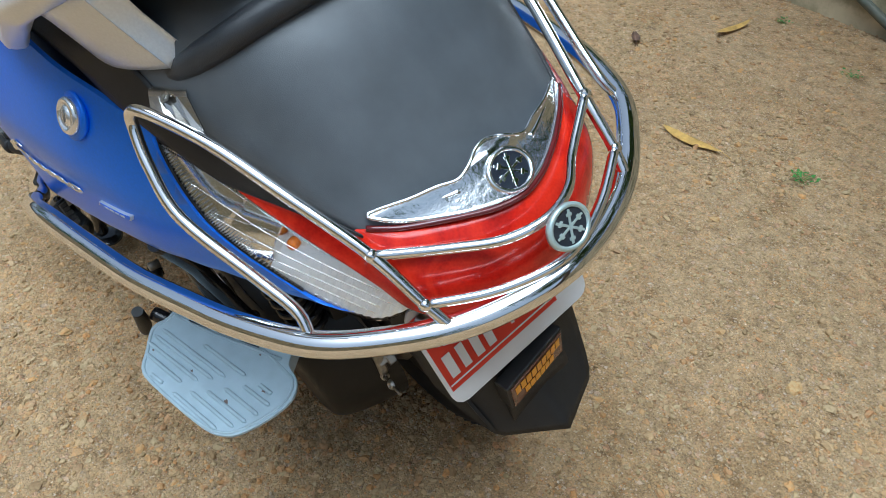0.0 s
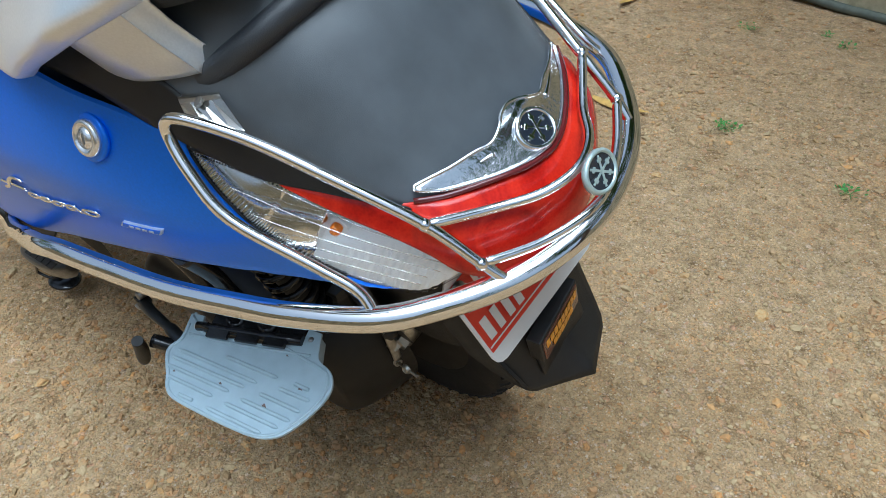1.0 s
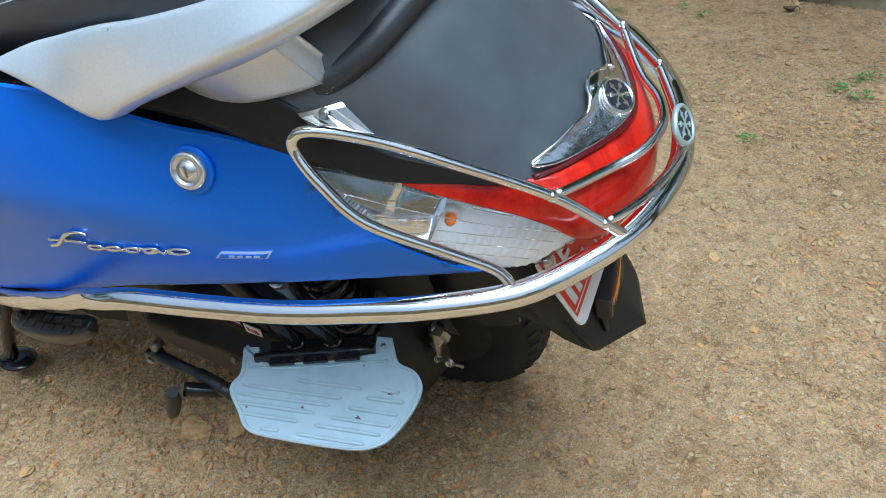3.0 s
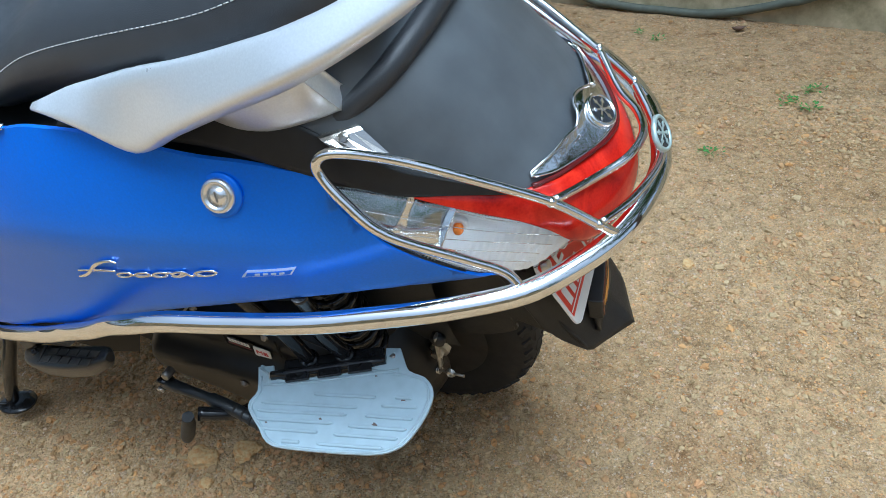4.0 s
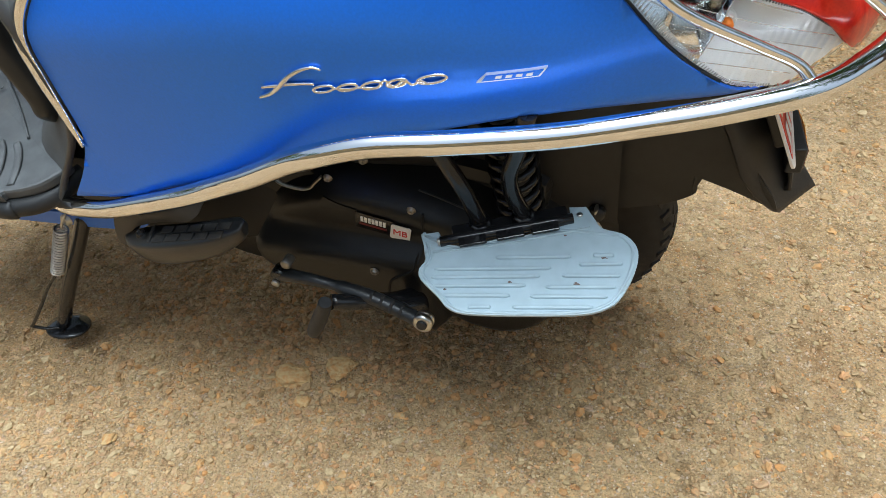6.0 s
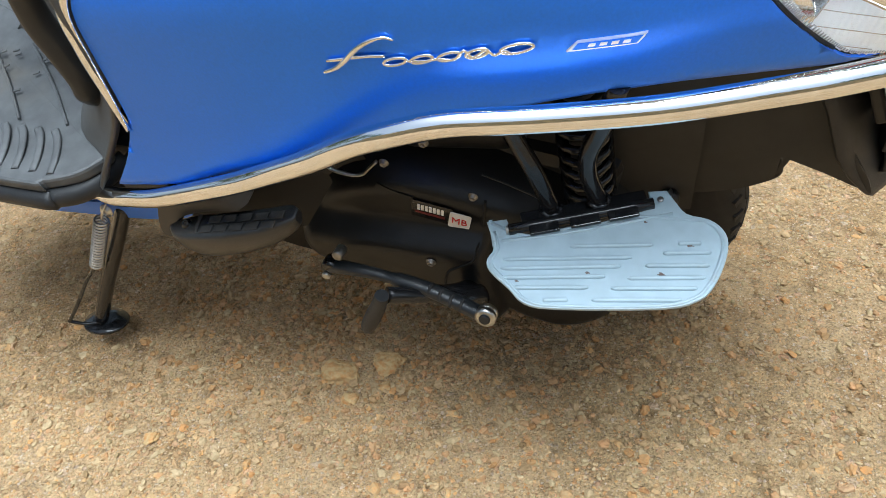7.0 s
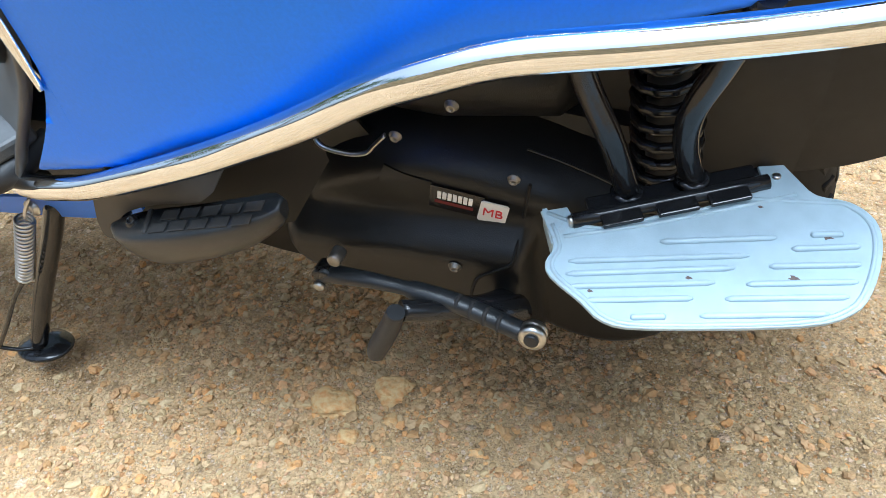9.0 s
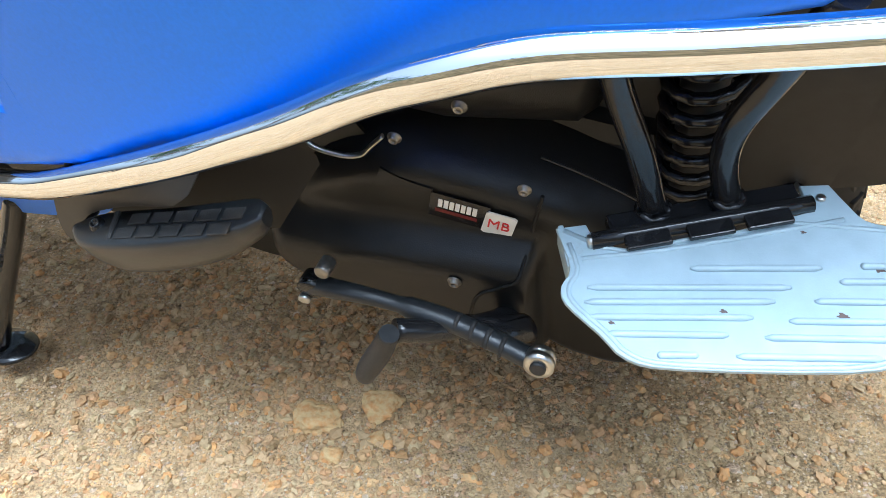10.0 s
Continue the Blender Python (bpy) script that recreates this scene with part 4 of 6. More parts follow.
for cx, rx_, rz_ in ((-0.1155, 0.0085, 0.0036), (-0.0945, 0.0080, 0.0036), (-0.0735, 0.0080, 0.0038), (-0.0525, 0.0078, 0.0040), (-0.0235, 0.0115, 0.0042)):
    oval = [(cx + rx_ * math.cos(a) + 0.9 * rz_ * math.sin(a), 0.7082 + rz_ * math.sin(a) + 0.06 * (cx + 0.07)) for a in [2 * math.pi * k / 20 for k in range(20)]]
    part("ribbon_loop", tube(on_flank(oval), 0.0015, 1, 8, closed=True), M_CHROME, badge_script)
part("ribbon_line", tube(on_flank([(-0.106, 0.7058), (-0.094, 0.7048), (-0.083, 0.7062), (-0.070, 0.7050), (-0.062, 0.7125), (-0.056, 0.7060), (-0.046, 0.7115), (-0.040, 0.7065), (-0.033, 0.7100), (-0.028, 0.7070)]), 0.0015, 5, 8), M_CHROME, badge_script)
DX, DZ = 0.003, 0.0005
bar_pts = [(0.008 + DX, 0.7035 + DZ), (0.058 + DX, 0.7045 + DZ), (0.064 + DX, 0.7125 + DZ), (0.016 + DX, 0.7115 + DZ)]
name_bar = part("name_bar", patch(bar_pts, lambda x, z: flank(x, z) - 0.0026, (6, 3), 0.003), M_SILVER, panels[0], "small silver and blue name bar")
part("name_bar_field", patch([(x + DX, z + DZ) for x, z in ((0.0125, 0.7050), (0.0570, 0.7058), (0.0614, 0.7115), (0.0165, 0.7106))], lambda x, z: flank(x, z) - 0.0032, (6, 3), 0.002), M_BLUE, name_bar)
for k in range(4):
    part("name_bar_mark", patch([(x + k * 0.008 + DX, z + DZ) for x, z in ((0.0235, 0.7072), (0.0285, 0.7073), (0.0293, 0.7098), (0.0243, 0.7097))], lambda x, z: flank(x, z) - 0.0038, (2, 2), 0.002), M_SILVER, name_bar)
M_PEG = mat("worn_grey_black_peg", (0.017, 0.0185, 0.020), 0.32, grain=0.12, scale=50, bump=0.15, bump_scale=900, rough_var=0.06, dirt=(0.05, 0.045, 0.038, 0.3))

M_DARKREDINK = mat("dark_red_print", (0.14, 0.012, 0.012), 0.45)


# footrest plate with ribs, hinge and struts
FZ = 0.469
footrest = part("footrest_plate", prism(smooth_outline(FOOT, 3, (0, 1, 2, 6, 7, 8)), 0.004, pose(0, 0, FZ), 0.0008), M_PLATE, scooter, "grey powder-coated pillion footrest plate")
RIBS = [((0.012, -0.256), (0.089, -0.240)), ((-0.049, -0.283), (0.072, -0.258)), ((-0.049, -0.294), (0.063, -0.270)), ((-0.045, -0.304), (0.051, -0.284)), ((-0.032, -0.313), (0.038, -0.299)),
        ((-0.001, -0.321), (0.022, -0.316)), ((0.099, -0.248), (0.142, -0.239)), ((0.111, -0.234), (0.132, -0.230)), ((0.085, -0.265), (0.142, -0.254)), ((0.071, -0.282), (0.140, -0.268)),
        ((0.058, -0.296), (0.134, -0.281)), ((0.043, -0.312), (0.122, -0.296))]
for a, b in RIBS:
    part("rib", tube([(*a, FZ + 0.0042), ((a[0] + b[0]) / 2, (a[1] + b[1]) / 2, FZ + 0.0042), (*b, FZ + 0.0042)], lambda t: 0.0024 * min(1, 0.35 + 30 * t, 0.35 + 30 * (1 - t)), 10, 8), M_PLATE, footrest)
rim = inset([(x, y) for x, y in smooth_outline(FOOT, 3, (0, 1, 2, 6, 7, 8)) if y < -0.2 - 0.35 * max(0, 0.04 - x)], 0.955, 0.045, -0.265)
part("rim_line", tube([(x, y, FZ + 0.0038) for x, y in rim], 0.0018, 1, 6), M_PLATE, footrest)
part("fold_line", tube([(-0.056, -0.262, FZ + 0.0038), (0.012, -0.238, FZ + 0.0038), (0.102, -0.199, FZ + 0.0038)], 0.0018, 4, 6), M_PLATE, footrest)
part("ear_flange", box((0.004, 0.034, 0.022), pose(-0.0685, -0.252, FZ - 0.009, 0, 0, 22), 0.001), M_PLATE, footrest)
part("ear_flange", box((0.004, 0.034, 0.022), pose(0.099, -0.188, FZ - 0.009, 0, 0, 38), 0.001), M_PLATE, footrest)
part("rivet", lathe([(0.003, 0), (0.0032, 0.0015), (0.0015, 0.0022)], pose(0.088, -0.184, FZ + 0.004), 14), M_STEEL, footrest)
M_CHIP = mat("worn_brown_chip", (0.12, 0.085, 0.07), 0.7, grain=0.3, scale=300)
for x, y, r in ((0.122, -0.234, 0.0036), (0.101, -0.272, 0.0030), (0.034, -0.283, 0.0020), (-0.030, -0.305, 0.0018), (0.128, -0.282, 0.0016), (0.078, -0.214, 0.0015)):
    chip = [(x + r * (1 + 0.5 * math.sin(5 * a + x * 90)) * math.cos(a), y + 0.6 * r * (1 + 0.4 * math.cos(3 * a)) * math.sin(a)) for a in [2 * math.pi * k / 14 for k in range(14)]]
    part("paint_chip", prism(chip, 0.0004, pose(0, 0, FZ + 0.0040)), M_CHIP, footrest)
hinge_a, hinge_b = Vector((-0.052, -0.2485, FZ + 0.006)), Vector((0.082, -0.191, FZ + 0.006))
hinge = part("hinge_rod", tube([hinge_a, (hinge_a + hinge_b) / 2, hinge_b], 0.0060, 3, 14), M_GLOSSBLACK, scooter, "gloss black hinge rod")
part("rod_tip", lathe([(0.0048, -0.001), (0.0048, 0.002), (0.003, 0.003)], axes(hinge_a, (0, 0, 1), hinge_a - hinge_b), 16), M_STEEL, hinge)
along = (hinge_b - hinge_a).normalized()
across = Vector((-along.y, along.x, 0))
part("hinge_bar", box((0.128, 0.016, 0.010), axes((hinge_a + hinge_b) / 2 + across * 0.015 + Vector((0.006, 0, -0.006)), along, (0, 0, 1)), 0.002), M_GLOSSBLACK, hinge)
for k in (0.24, 0.52, 0.78):
    part("hinge_tab", box((0.030, 0.016, 0.004), axes(hinge_a.lerp(hinge_b, k) + across * -0.006 + Vector((0, 0, 0.003)), along, (0, 0, 1)), 0.001), M_GLOSSBLACK, hinge)
for run in ([(-0.016, -0.214, 0.474), (-0.030, -0.212, 0.525), (-0.048, -0.213, 0.578), (-0.066, -0.222, 0.655)], [(0.029, -0.198, 0.478), (0.020, -0.203, 0.520), (0.021, -0.207, 0.556), (0.034, -0.211, 0.600), (0.048, -0.225, 0.660)]):
    strut = part("footrest_strut", tube(run, 0.0092, 6, 14), M_GLOSSBLACK, scooter, "gloss black welded strut")
    bead = tube([Vector(run[0]) + Vector((0.0095 * math.cos(a), 0.0095 * math.sin(a), 0.001 * math.sin(5 * a))) for a in [2 * math.pi * k / 24 for k in range(24)]], 0.0034, 1, 8, closed=True)
    part("weld_bead", bead, M_GLOSSBLACK, strut)


# drive cover
CASE = smooth_outline([(-0.375, 0.33), (-0.350, 0.405), (-0.29, 0.452), (-0.20, 0.470), (-0.10, 0.452), (0.0, 0.410), (0.06, 0.350), (0.085, 0.27), (0.062, 0.19), (0.0, 0.145), (-0.08, 0.150), (-0.16, 0.205), (-0.25, 0.252), (-0.335, 0.275)], 5)


def case_y(x, z):
    """The cover's outer face: an upper flat, a bulging lower band, rounded at the rim."""
    step = 1 / (1 + math.exp(-(0.373 - z + 0.02 * (x + 0.2)) / 0.0042))
    y = -0.188 - 0.036 * step * (1 if x < -0.105 else max(0.0, 1 - (x + 0.105) / 0.012))
    y += 0.02 * max(0.0, (x + 0.02)) * 4
    d = edge_distance(x, z, CASE)
    return y + 0.10 * max(0.0, 1 - d / 0.045) ** 2.2


case = part("drive_cover", patch(CASE, case_y, (60, 44), 0.004), M_ENGINE, scooter, "dusty black belt-drive cover")
# Near-black, for the case joint and the shade sheet behind the peg.
M_JOINT_SHADE = mat("dark_joint_and_shade", (0.006, 0.006, 0.006), 0.8)
part("case_joint", tube([(-0.097, -0.1885, 0.438), (-0.104, -0.1890, 0.40), (-0.107, -0.1895, 0.380), (-0.109, -0.215, 0.372), (-0.112, -0.2235, 0.364), (-0.128, -0.2245, 0.350), (-0.147, -0.2250, 0.332), (-0.157, -0.2250, 0.296), (-0.165, -0.218, 0.25)], 0.0017, 4, 6), M_JOINT_SHADE, case)
part("case_recess", patch([(-0.239, 0.417), (-0.193, 0.395), (-0.186, 0.427), (-0.232, 0.436)], lambda x, z: case_y(x, z) - 0.0015, (6, 4), 0.002), M_ENGINE, case)
sticker_m = axes((-0.160, -0.1905, 0.404), (0.98, 0, -0.2), (0, -1, 0))
sticker = part("oil_sticker", box((0.050, 0.031, 0.0008), sticker_m @ pose(-0.006, 0, 0), 0.0), M_GLOSSBLACK, case, "black and white oil sticker")
for k, (w, h, dy, m_) in enumerate([(0.034, 0.0105, 0.0045, M_WHITEINK), (0.036, 0.004, -0.0055, M_DARKREDINK)]):
    for i in range(7 if k == 0 else 1):
        ww = w / 7 - 0.0012 if k == 0 else w
        part("sticker_mark", box((ww, h, 0.0004), sticker_m @ pose(-0.024 + (w / 7) * i + ww / 2 if k == 0 else -0.008, dy, 0.0007), 0.0), m_, sticker)
label_m = axes((-0.1328, -0.1912, 0.3958), (0.98, 0, -0.2), (0, -1, 0))
label_w = part("grade_label", prism(smooth_outline([(-0.0135, -0.0125), (-0.0115, -0.0145), (0.0105, -0.0145), (0.0125, -0.0125), (0.0140, 0.0125), (0.012, 0.0145), (-0.010, 0.0145), (-0.012, 0.0125)], 1), 0.0012, label_m), M_WHITE, case, "white label with red letters")
text_part("lettering", "MB", 0.0145, label_m @ pose(0, 0, 0.0015) @ Matrix.Diagonal((1.0, 1.1, 1, 1)), M_REDINK, label_w)


def bolt(at, r, parent, mat_=None, name="bolt", aim=(0, -1, 0)):
    m = axes(at, (1, 0, 0), aim)
    b = part(name, lathe([(r * 1.25, 0), (r * 1.25, 0.0010), (r * 0.85, 0.0012), (r * 0.85, 0.0042), (r * 0.7, 0.0048), (r * 0.45, 0.0048), (r * 0.45, 0.003)], m, 20), mat_ or M_DULLSTEEL, parent)
    return b


bolt((-0.166, -0.2245, 0.350), 0.0052, case)
bolt((-0.111, -0.1875, 0.442), 0.0046, case)
bolt((-0.210, -0.186, 0.480), 0.0046, case)
bolt((-0.155, -0.186, 0.521), 0.0048, case)
bolt((-0.30, -0.21, 0.33), 0.0045, case)

# crankcase front, air box and an added dark backing sheet behind the cover
part("crankcase", patch(smooth_outline([(-0.56, 0.40), (-0.50, 0.46), (-0.36, 0.48), (-0.26, 0.46), (-0.24, 0.33), (-0.28, 0.225), (-0.40, 0.215), (-0.50, 0.25), (-0.55, 0.31)], 5), lambda x, z: -0.155 - 0.03 * math.exp(-((x + 0.36) / 0.09) ** 2 - ((z - 0.36) / 0.07) ** 2), (30, 20), 0.004), M_ENGINE, scooter)
part("air_box", loft([[(x, -0.06 - dy * math.sin(math.pi * k / 10) ** 0.5, 0.435 + 0.17 * k / 10) for k in range(11)] for x, dy in ((-0.30, 0.02), (-0.27, 0.10), (-0.18, 0.115), (-0.08, 0.10), (-0.05, 0.03))]), M_ENGINE, scooter)
part("engine_block", box((0.40, 0.20, 0.20), pose(-0.17, -0.02, 0.37, 0, 10), 0.02), M_ENGINE, scooter)
part("under_tray", loft([[(x, y, z + 0.02 * abs(y)) for y in (-0.14, -0.07, 0, 0.07, 0.14)] for x, z in ((-0.47, 0.56), (-0.25, 0.625), (0.0, 0.645), (0.11, 0.63))]), M_BLACK, scooter)
# Dark sheet added to close the see-through gap above the cover.
part("gap_backing", loft([[(x, -0.085 - 0.02 * math.sin(math.pi * k / 6), 0.34 + 0.34 * k / 6) for k in range(7)] for x in (-0.42, -0.30, -0.15, 0.0, 0.12)]), M_BLACK, scooter)
part("hose_clamp", tube([(-0.300, -0.170, 0.464), (-0.288, -0.183, 0.4545), (-0.262, -0.187, 0.4515), (-0.244, -0.186, 0.4535), (-0.234, -0.184, 0.463), (-0.222, -0.182, 0.475)], 0.0026, 5, 8, flat=0.6), M_STEEL, scooter, "thin bent metal clamp")
part("wire_loom", tube([(-0.10, -0.178, 0.470), (-0.07, -0.181, 0.462), (-0.035, -0.180, 0.443), (-0.015, -0.178, 0.428)], 0.0010, 6, 6), M_BLACK, scooter)


# rear shock absorber
def coil(a, b, r, wire, turns):
    a, b = Vector(a), Vector(b)
    ax = (b - a).normalized()
    u = ax.cross(Vector((0, 1, 0))).normalized()
    v = ax.cross(u)
    n = turns * 14
    return tube([a + (b - a) * i / n + (u * math.cos(2 * math.pi * i / 14) + v * math.sin(2 * math.pi * i / 14)) * r for i in range(n + 1)], wire, 1, 8)


shock = part("shock_absorber", tube([(0.012, -0.135, 0.36), (0.004, -0.14, 0.50), (-0.004, -0.145, 0.64)], 0.016, 3, 16), M_BLACK, scooter, "black rear shock absorber")
part("coil_spring", coil((0.011, -0.137, 0.385), (-0.003, -0.144, 0.63), 0.0255, 0.0048, 12), M_GLOSSBLACK, shock)
part("shock_mount", lathe([(0.014, -0.02), (0.014, 0.02)], axes((0.013, -0.135, 0.350), (1, 0, 0), (0, 1, 0)), 20), M_STEEL, shock)

# kick starter
kick = part("kick_lever", tube([(-0.286, -0.256, 0.356), (-0.262, -0.261, 0.364), (-0.235, -0.263, 0.367), (-0.20, -0.264, 0.364), (-0.155, -0.268, 0.360), (-0.118, -0.273, 0.350), (-0.086, -0.281, 0.347)],
                            lambda t: 0.0104 - 0.0030 * min(1, 2.2 * t) + (0.0022 if t > 0.52 else 0), 6, 14, flat=0.85), M_PEG, scooter, "black kick start lever")
part("kick_boss", lathe([(0.011, -0.01), (0.012, 0.0), (0.012, 0.006), (0.009, 0.008)], axes((-0.284, -0.258, 0.358), (1, 0, 0), (0, -1, 0.1)), 22), M_GLOSSBLACK, kick)
part("kick_shaft", lathe([(0.0068, -0.012), (0.0068, 0.003), (0.0055, 0.0045), (0.001, 0.0045)], axes((-0.268, -0.256, 0.383), (1, 0, 0), (0, -1, 0.25)), 20), M_DULLSTEEL, kick)
part("pinch_bolt", lathe([(0.0055, 0), (0.0055, 0.004), (0.0035, 0.0045)], axes((-0.290, -0.266, 0.349), (1, 0, 0), (0, -1, 0)), 16), M_STEEL, kick)
for k in range(5):
    c = Vector((-0.150, -0.2685, 0.3592)).lerp(Vector((-0.098, -0.2775, 0.3455)), k / 4)
    part("grip_ring", lathe([(0.0085, -0.002), (0.0095, 0), (0.0085, 0.002)], axes(c, (0, 0, 1), (0.97, -0.17, -0.26)), 16), M_RUBBER, kick)
end = part("kick_end", lathe([(0.011, -0.008), (0.0122, -0.006), (0.0122, -0.001), (0.0105, 0.0), (0.0122, 0.001), (0.0122, 0.006), (0.008, 0.0075)], axes((-0.080, -0.284, 0.353), (1, 0, 0), (0.1, -0.9, 0.35)), 28), M_STEEL, kick)
part("end_cap", lathe([(0.0065, 0.006), (0.0065, 0.0095), (0.005, 0.0105)], axes((-0.080, -0.284, 0.353), (1, 0, 0), (0.1, -0.9, 0.35)), 20), M_BLACK, end)

# centre stand folded up
cstand = part("centre_stand", tube([(-0.195, -0.292, 0.372), (-0.160, -0.272, 0.352), (-0.125, -0.235, 0.318), (-0.10, -0.16, 0.262), (-0.09, 0.0, 0.225), (-0.10, 0.16, 0.25)], 0.010, 6, 12), M_GLOSSBLACK, scooter, "gloss black folded centre stand")
part("stand_pedal", tube([(-0.190, -0.306, 0.396), (-0.199, -0.309, 0.374), (-0.210, -0.313, 0.352), (-0.217, -0.316, 0.338), (-0.220, -0.318, 0.330)], lambda t: 0.0070 + 0.0030 * math.sin(math.pi * min(1, 0.10 + 0.80 * t)), 6, 14), M_BLACK, cstand)
part("stand_foot", tube([(-0.150, -0.262, 0.338), (-0.120, -0.258, 0.340), (-0.100, -0.240, 0.320)], 0.014, 5, 12, flat=0.7), M_GLOSSBLACK, cstand)

# pillion foot peg, folded back: a boat-shaped bar with a flat rubber tread
PEG_X = [-0.438, -0.425, -0.400, -0.348, -0.300, -0.272, -0.262]
PEG_TOP = [0.462, 0.466, 0.474, 0.488, 0.500, 0.508, 0.510]
PEG_LOW = [0.446, 0.428, 0.420, 0.436, 0.458, 0.480, 0.494]
PEG_OUT = [-0.306, -0.316, -0.321, -0.320, -0.313, -0.304, -0.297]
PEG_IN = [-0.298, -0.292, -0.288, -0.285, -0.280, -0.278, -0.284]


def build_peg():
    rows = []
    for i in range(41):
        x = PEG_X[0] + (PEG_X[-1] - PEG_X[0]) * i / 40
        top, low, out, inn = (hermite(PEG_X, v, x) for v in (PEG_TOP, PEG_LOW, PEG_OUT, PEG_IN))
        h, w, c = top - low, inn - out, (inn + out) / 2
        ring = [(out + 0.004, top), (out + 0.001, top - 0.0015), (out, top - 0.005), (out + 0.001, top - 0.35 * h), (out + 0.10 * w, top - 0.62 * h), (out + 0.24 * w, top - 0.85 * h), (c, low), (inn - 0.2 * w, low + 0.2 * h), (inn, top - 0.4 * h), (inn, top - 0.005), (inn - 0.002, top), (c, top)]
        rows.append([(x, a, b) for a, b in ring])
    return loft(rows, None, True, True)


peg = part("foot_peg", build_peg(), M_PEG, scooter, "black rubber-topped folding foot peg")
for i in range(5):
    for j in range(2):
        x = -0.376 + 0.021 * i + 0.006 * j
        part("tread_block", box((0.0180, 0.0105, 0.0018), pose(x, -0.3095 + 0.0125 * j + 0.05 * (x + 0.37), hermite(PEG_X, PEG_TOP, x) + 0.0006, 0, -14, 4), 0.001), M_RUBBER, peg)
part("peg_band", box((0.005, 0.026, 0.004), pose(-0.392, -0.303, 0.4765, 0, -14, 14), 0.0015), M_RUBBER, peg)
bolt((-0.410, -0.302, 0.4715), 0.0050, peg, M_GLOSSBLACK, aim=(-0.15, -0.25, 0.95))
M_GREYBRACKET = mat("grey_brown_bracket", (0.042, 0.040, 0.037), 0.5, 0.1, grain=0.12, scale=50, dirt=(0.13, 0.10, 0.07, 0.4))
BRACKET = [(-0.310, 0.575), (-0.335, 0.510), (-0.394, 0.490), (-0.434, 0.472), (-0.458, 0.449), (-0.470, 0.428), (-0.479, 0.423), (-0.485, 0.428), (-0.480, 0.447), (-0.468, 0.472), (-0.452, 0.500), (-0.425, 0.530), (-0.380, 0.575)]
BRACKET = [(a + 0.010, b - 0.004) for a, b in BRACKET]
bracket = part("peg_bracket", patch(smooth_outline(BRACKET, 4, (0, 12)), lambda x, z: -0.291 + 0.9 * max(0.0, z - 0.500), (24, 16), 0.006), M_GREYBRACKET, scooter, "grey-brown alloy peg bracket")
wrap = curve_through([(a, 0, b) for a, b in BRACKET[6:]], 4)
# Darker than the bracket itself: shade on its inside is put into the colour.
part("bracket_wrap", thick(loft([[(q.x + 0.002, -0.2885 + 0.014 * k, q.z - 0.001 * k) for k in range(8)] for q in wrap]), 0.004), M_ENGINE, bracket)
# Near-black sheet added behind the peg: the cavity's shade put into colour.
part("cavity_shade", loft([[(x, -0.245, z0), (x, -0.245, z1)] for x, z0, z1 in ((-0.475, 0.40, 0.46), (-0.44, 0.385, 0.50), (-0.38, 0.385, 0.53), (-0.30, 0.42, 0.55), (-0.24, 0.51, 0.52))]), M_JOINT_SHADE, bracket)

# side stand, down on the earth
stand = part("side_stand", tube([(-0.575, -0.245, 0.405), (-0.610, -0.258, 0.35), (-0.68, -0.285, 0.245), (-0.742, -0.306, 0.148)], 0.0135, 6, 14, flat=0.8), M_GLOSSBLACK, scooter, "gloss black side stand resting on the earth")
foot_m = SITS.to_3x3().inverted().to_4x4()
part("stand_foot", lathe([(0.036, 0), (0.038, 0.003), (0.036, 0.006), (0.016, 0.008)], Matrix.Translation((-0.745, -0.305, 0.128)) @ foot_m @ Matrix.Diagonal((1.05, 0.8, 1, 1)), 28), M_GLOSSBLACK, stand)
part("stand_spring", coil((-0.580, -0.282, 0.415), (-0.655, -0.293, 0.305), 0.0085, 0.0017, 17), M_STEEL, stand)
part("spring_hook", tube([(-0.568, -0.270, 0.435), (-0.575, -0.278, 0.425), (-0.580, -0.282, 0.415)], 0.0017, 4, 8), M_STEEL, stand)
part("stand_tang", tube([(-0.655, -0.293, 0.305), (-0.690, -0.303, 0.270), (-0.735, -0.316, 0.215), (-0.778, -0.327, 0.165), (-0.783, -0.328, 0.158), (-0.765, -0.322, 0.146), (-0.745, -0.312, 0.140)], 0.0028, 5, 8), M_GLOSSBLACK, stand)
bolt((-0.592, -0.262, 0.405), 0.0075, stand, M_STEEL, "pivot_bolt", (0, -0.9, 0.3))
part("stand_bracket", box((0.07, 0.03, 0.03), pose(-0.570, -0.225, 0.415), 0.005), M_BLACK, stand)

# floorboard with its mat, seat-box front, lower blue trim
BOARD = [(-1.12, -0.24), (-1.0, -0.30), (-0.62, -0.313), (-0.578, -0.306), (-0.541, -0.290), (-0.521, -0.266), (-0.519, -0.249), (-0.545, -0.245), (-0.564, -0.232), (-0.587, -0.204), (-0.609, -0.164), (-0.654, -0.124), (-0.75, -0.046)]
board = part("floorboard", prism(smooth_outline(BOARD + [(x, -y) for x, y in BOARD[::-1]], 4, (5,)), 0.016, pose(0, 0, 0.504), 0.004), M_MAT, scooter, "black floorboard with a ribbed rubber mat")
for i in range(10):
    x = -0.590 - 0.026 * i
    part("mat_rib", tube([(x + 0.016, -0.296, 0.520), (x + 0.008, -0.272, 0.5212), (x - 0.006, -0.248, 0.5212), (x - 0.022, -0.232, 0.520)], 0.0050, 5, 8, flat=0.45), M_MAT, board)
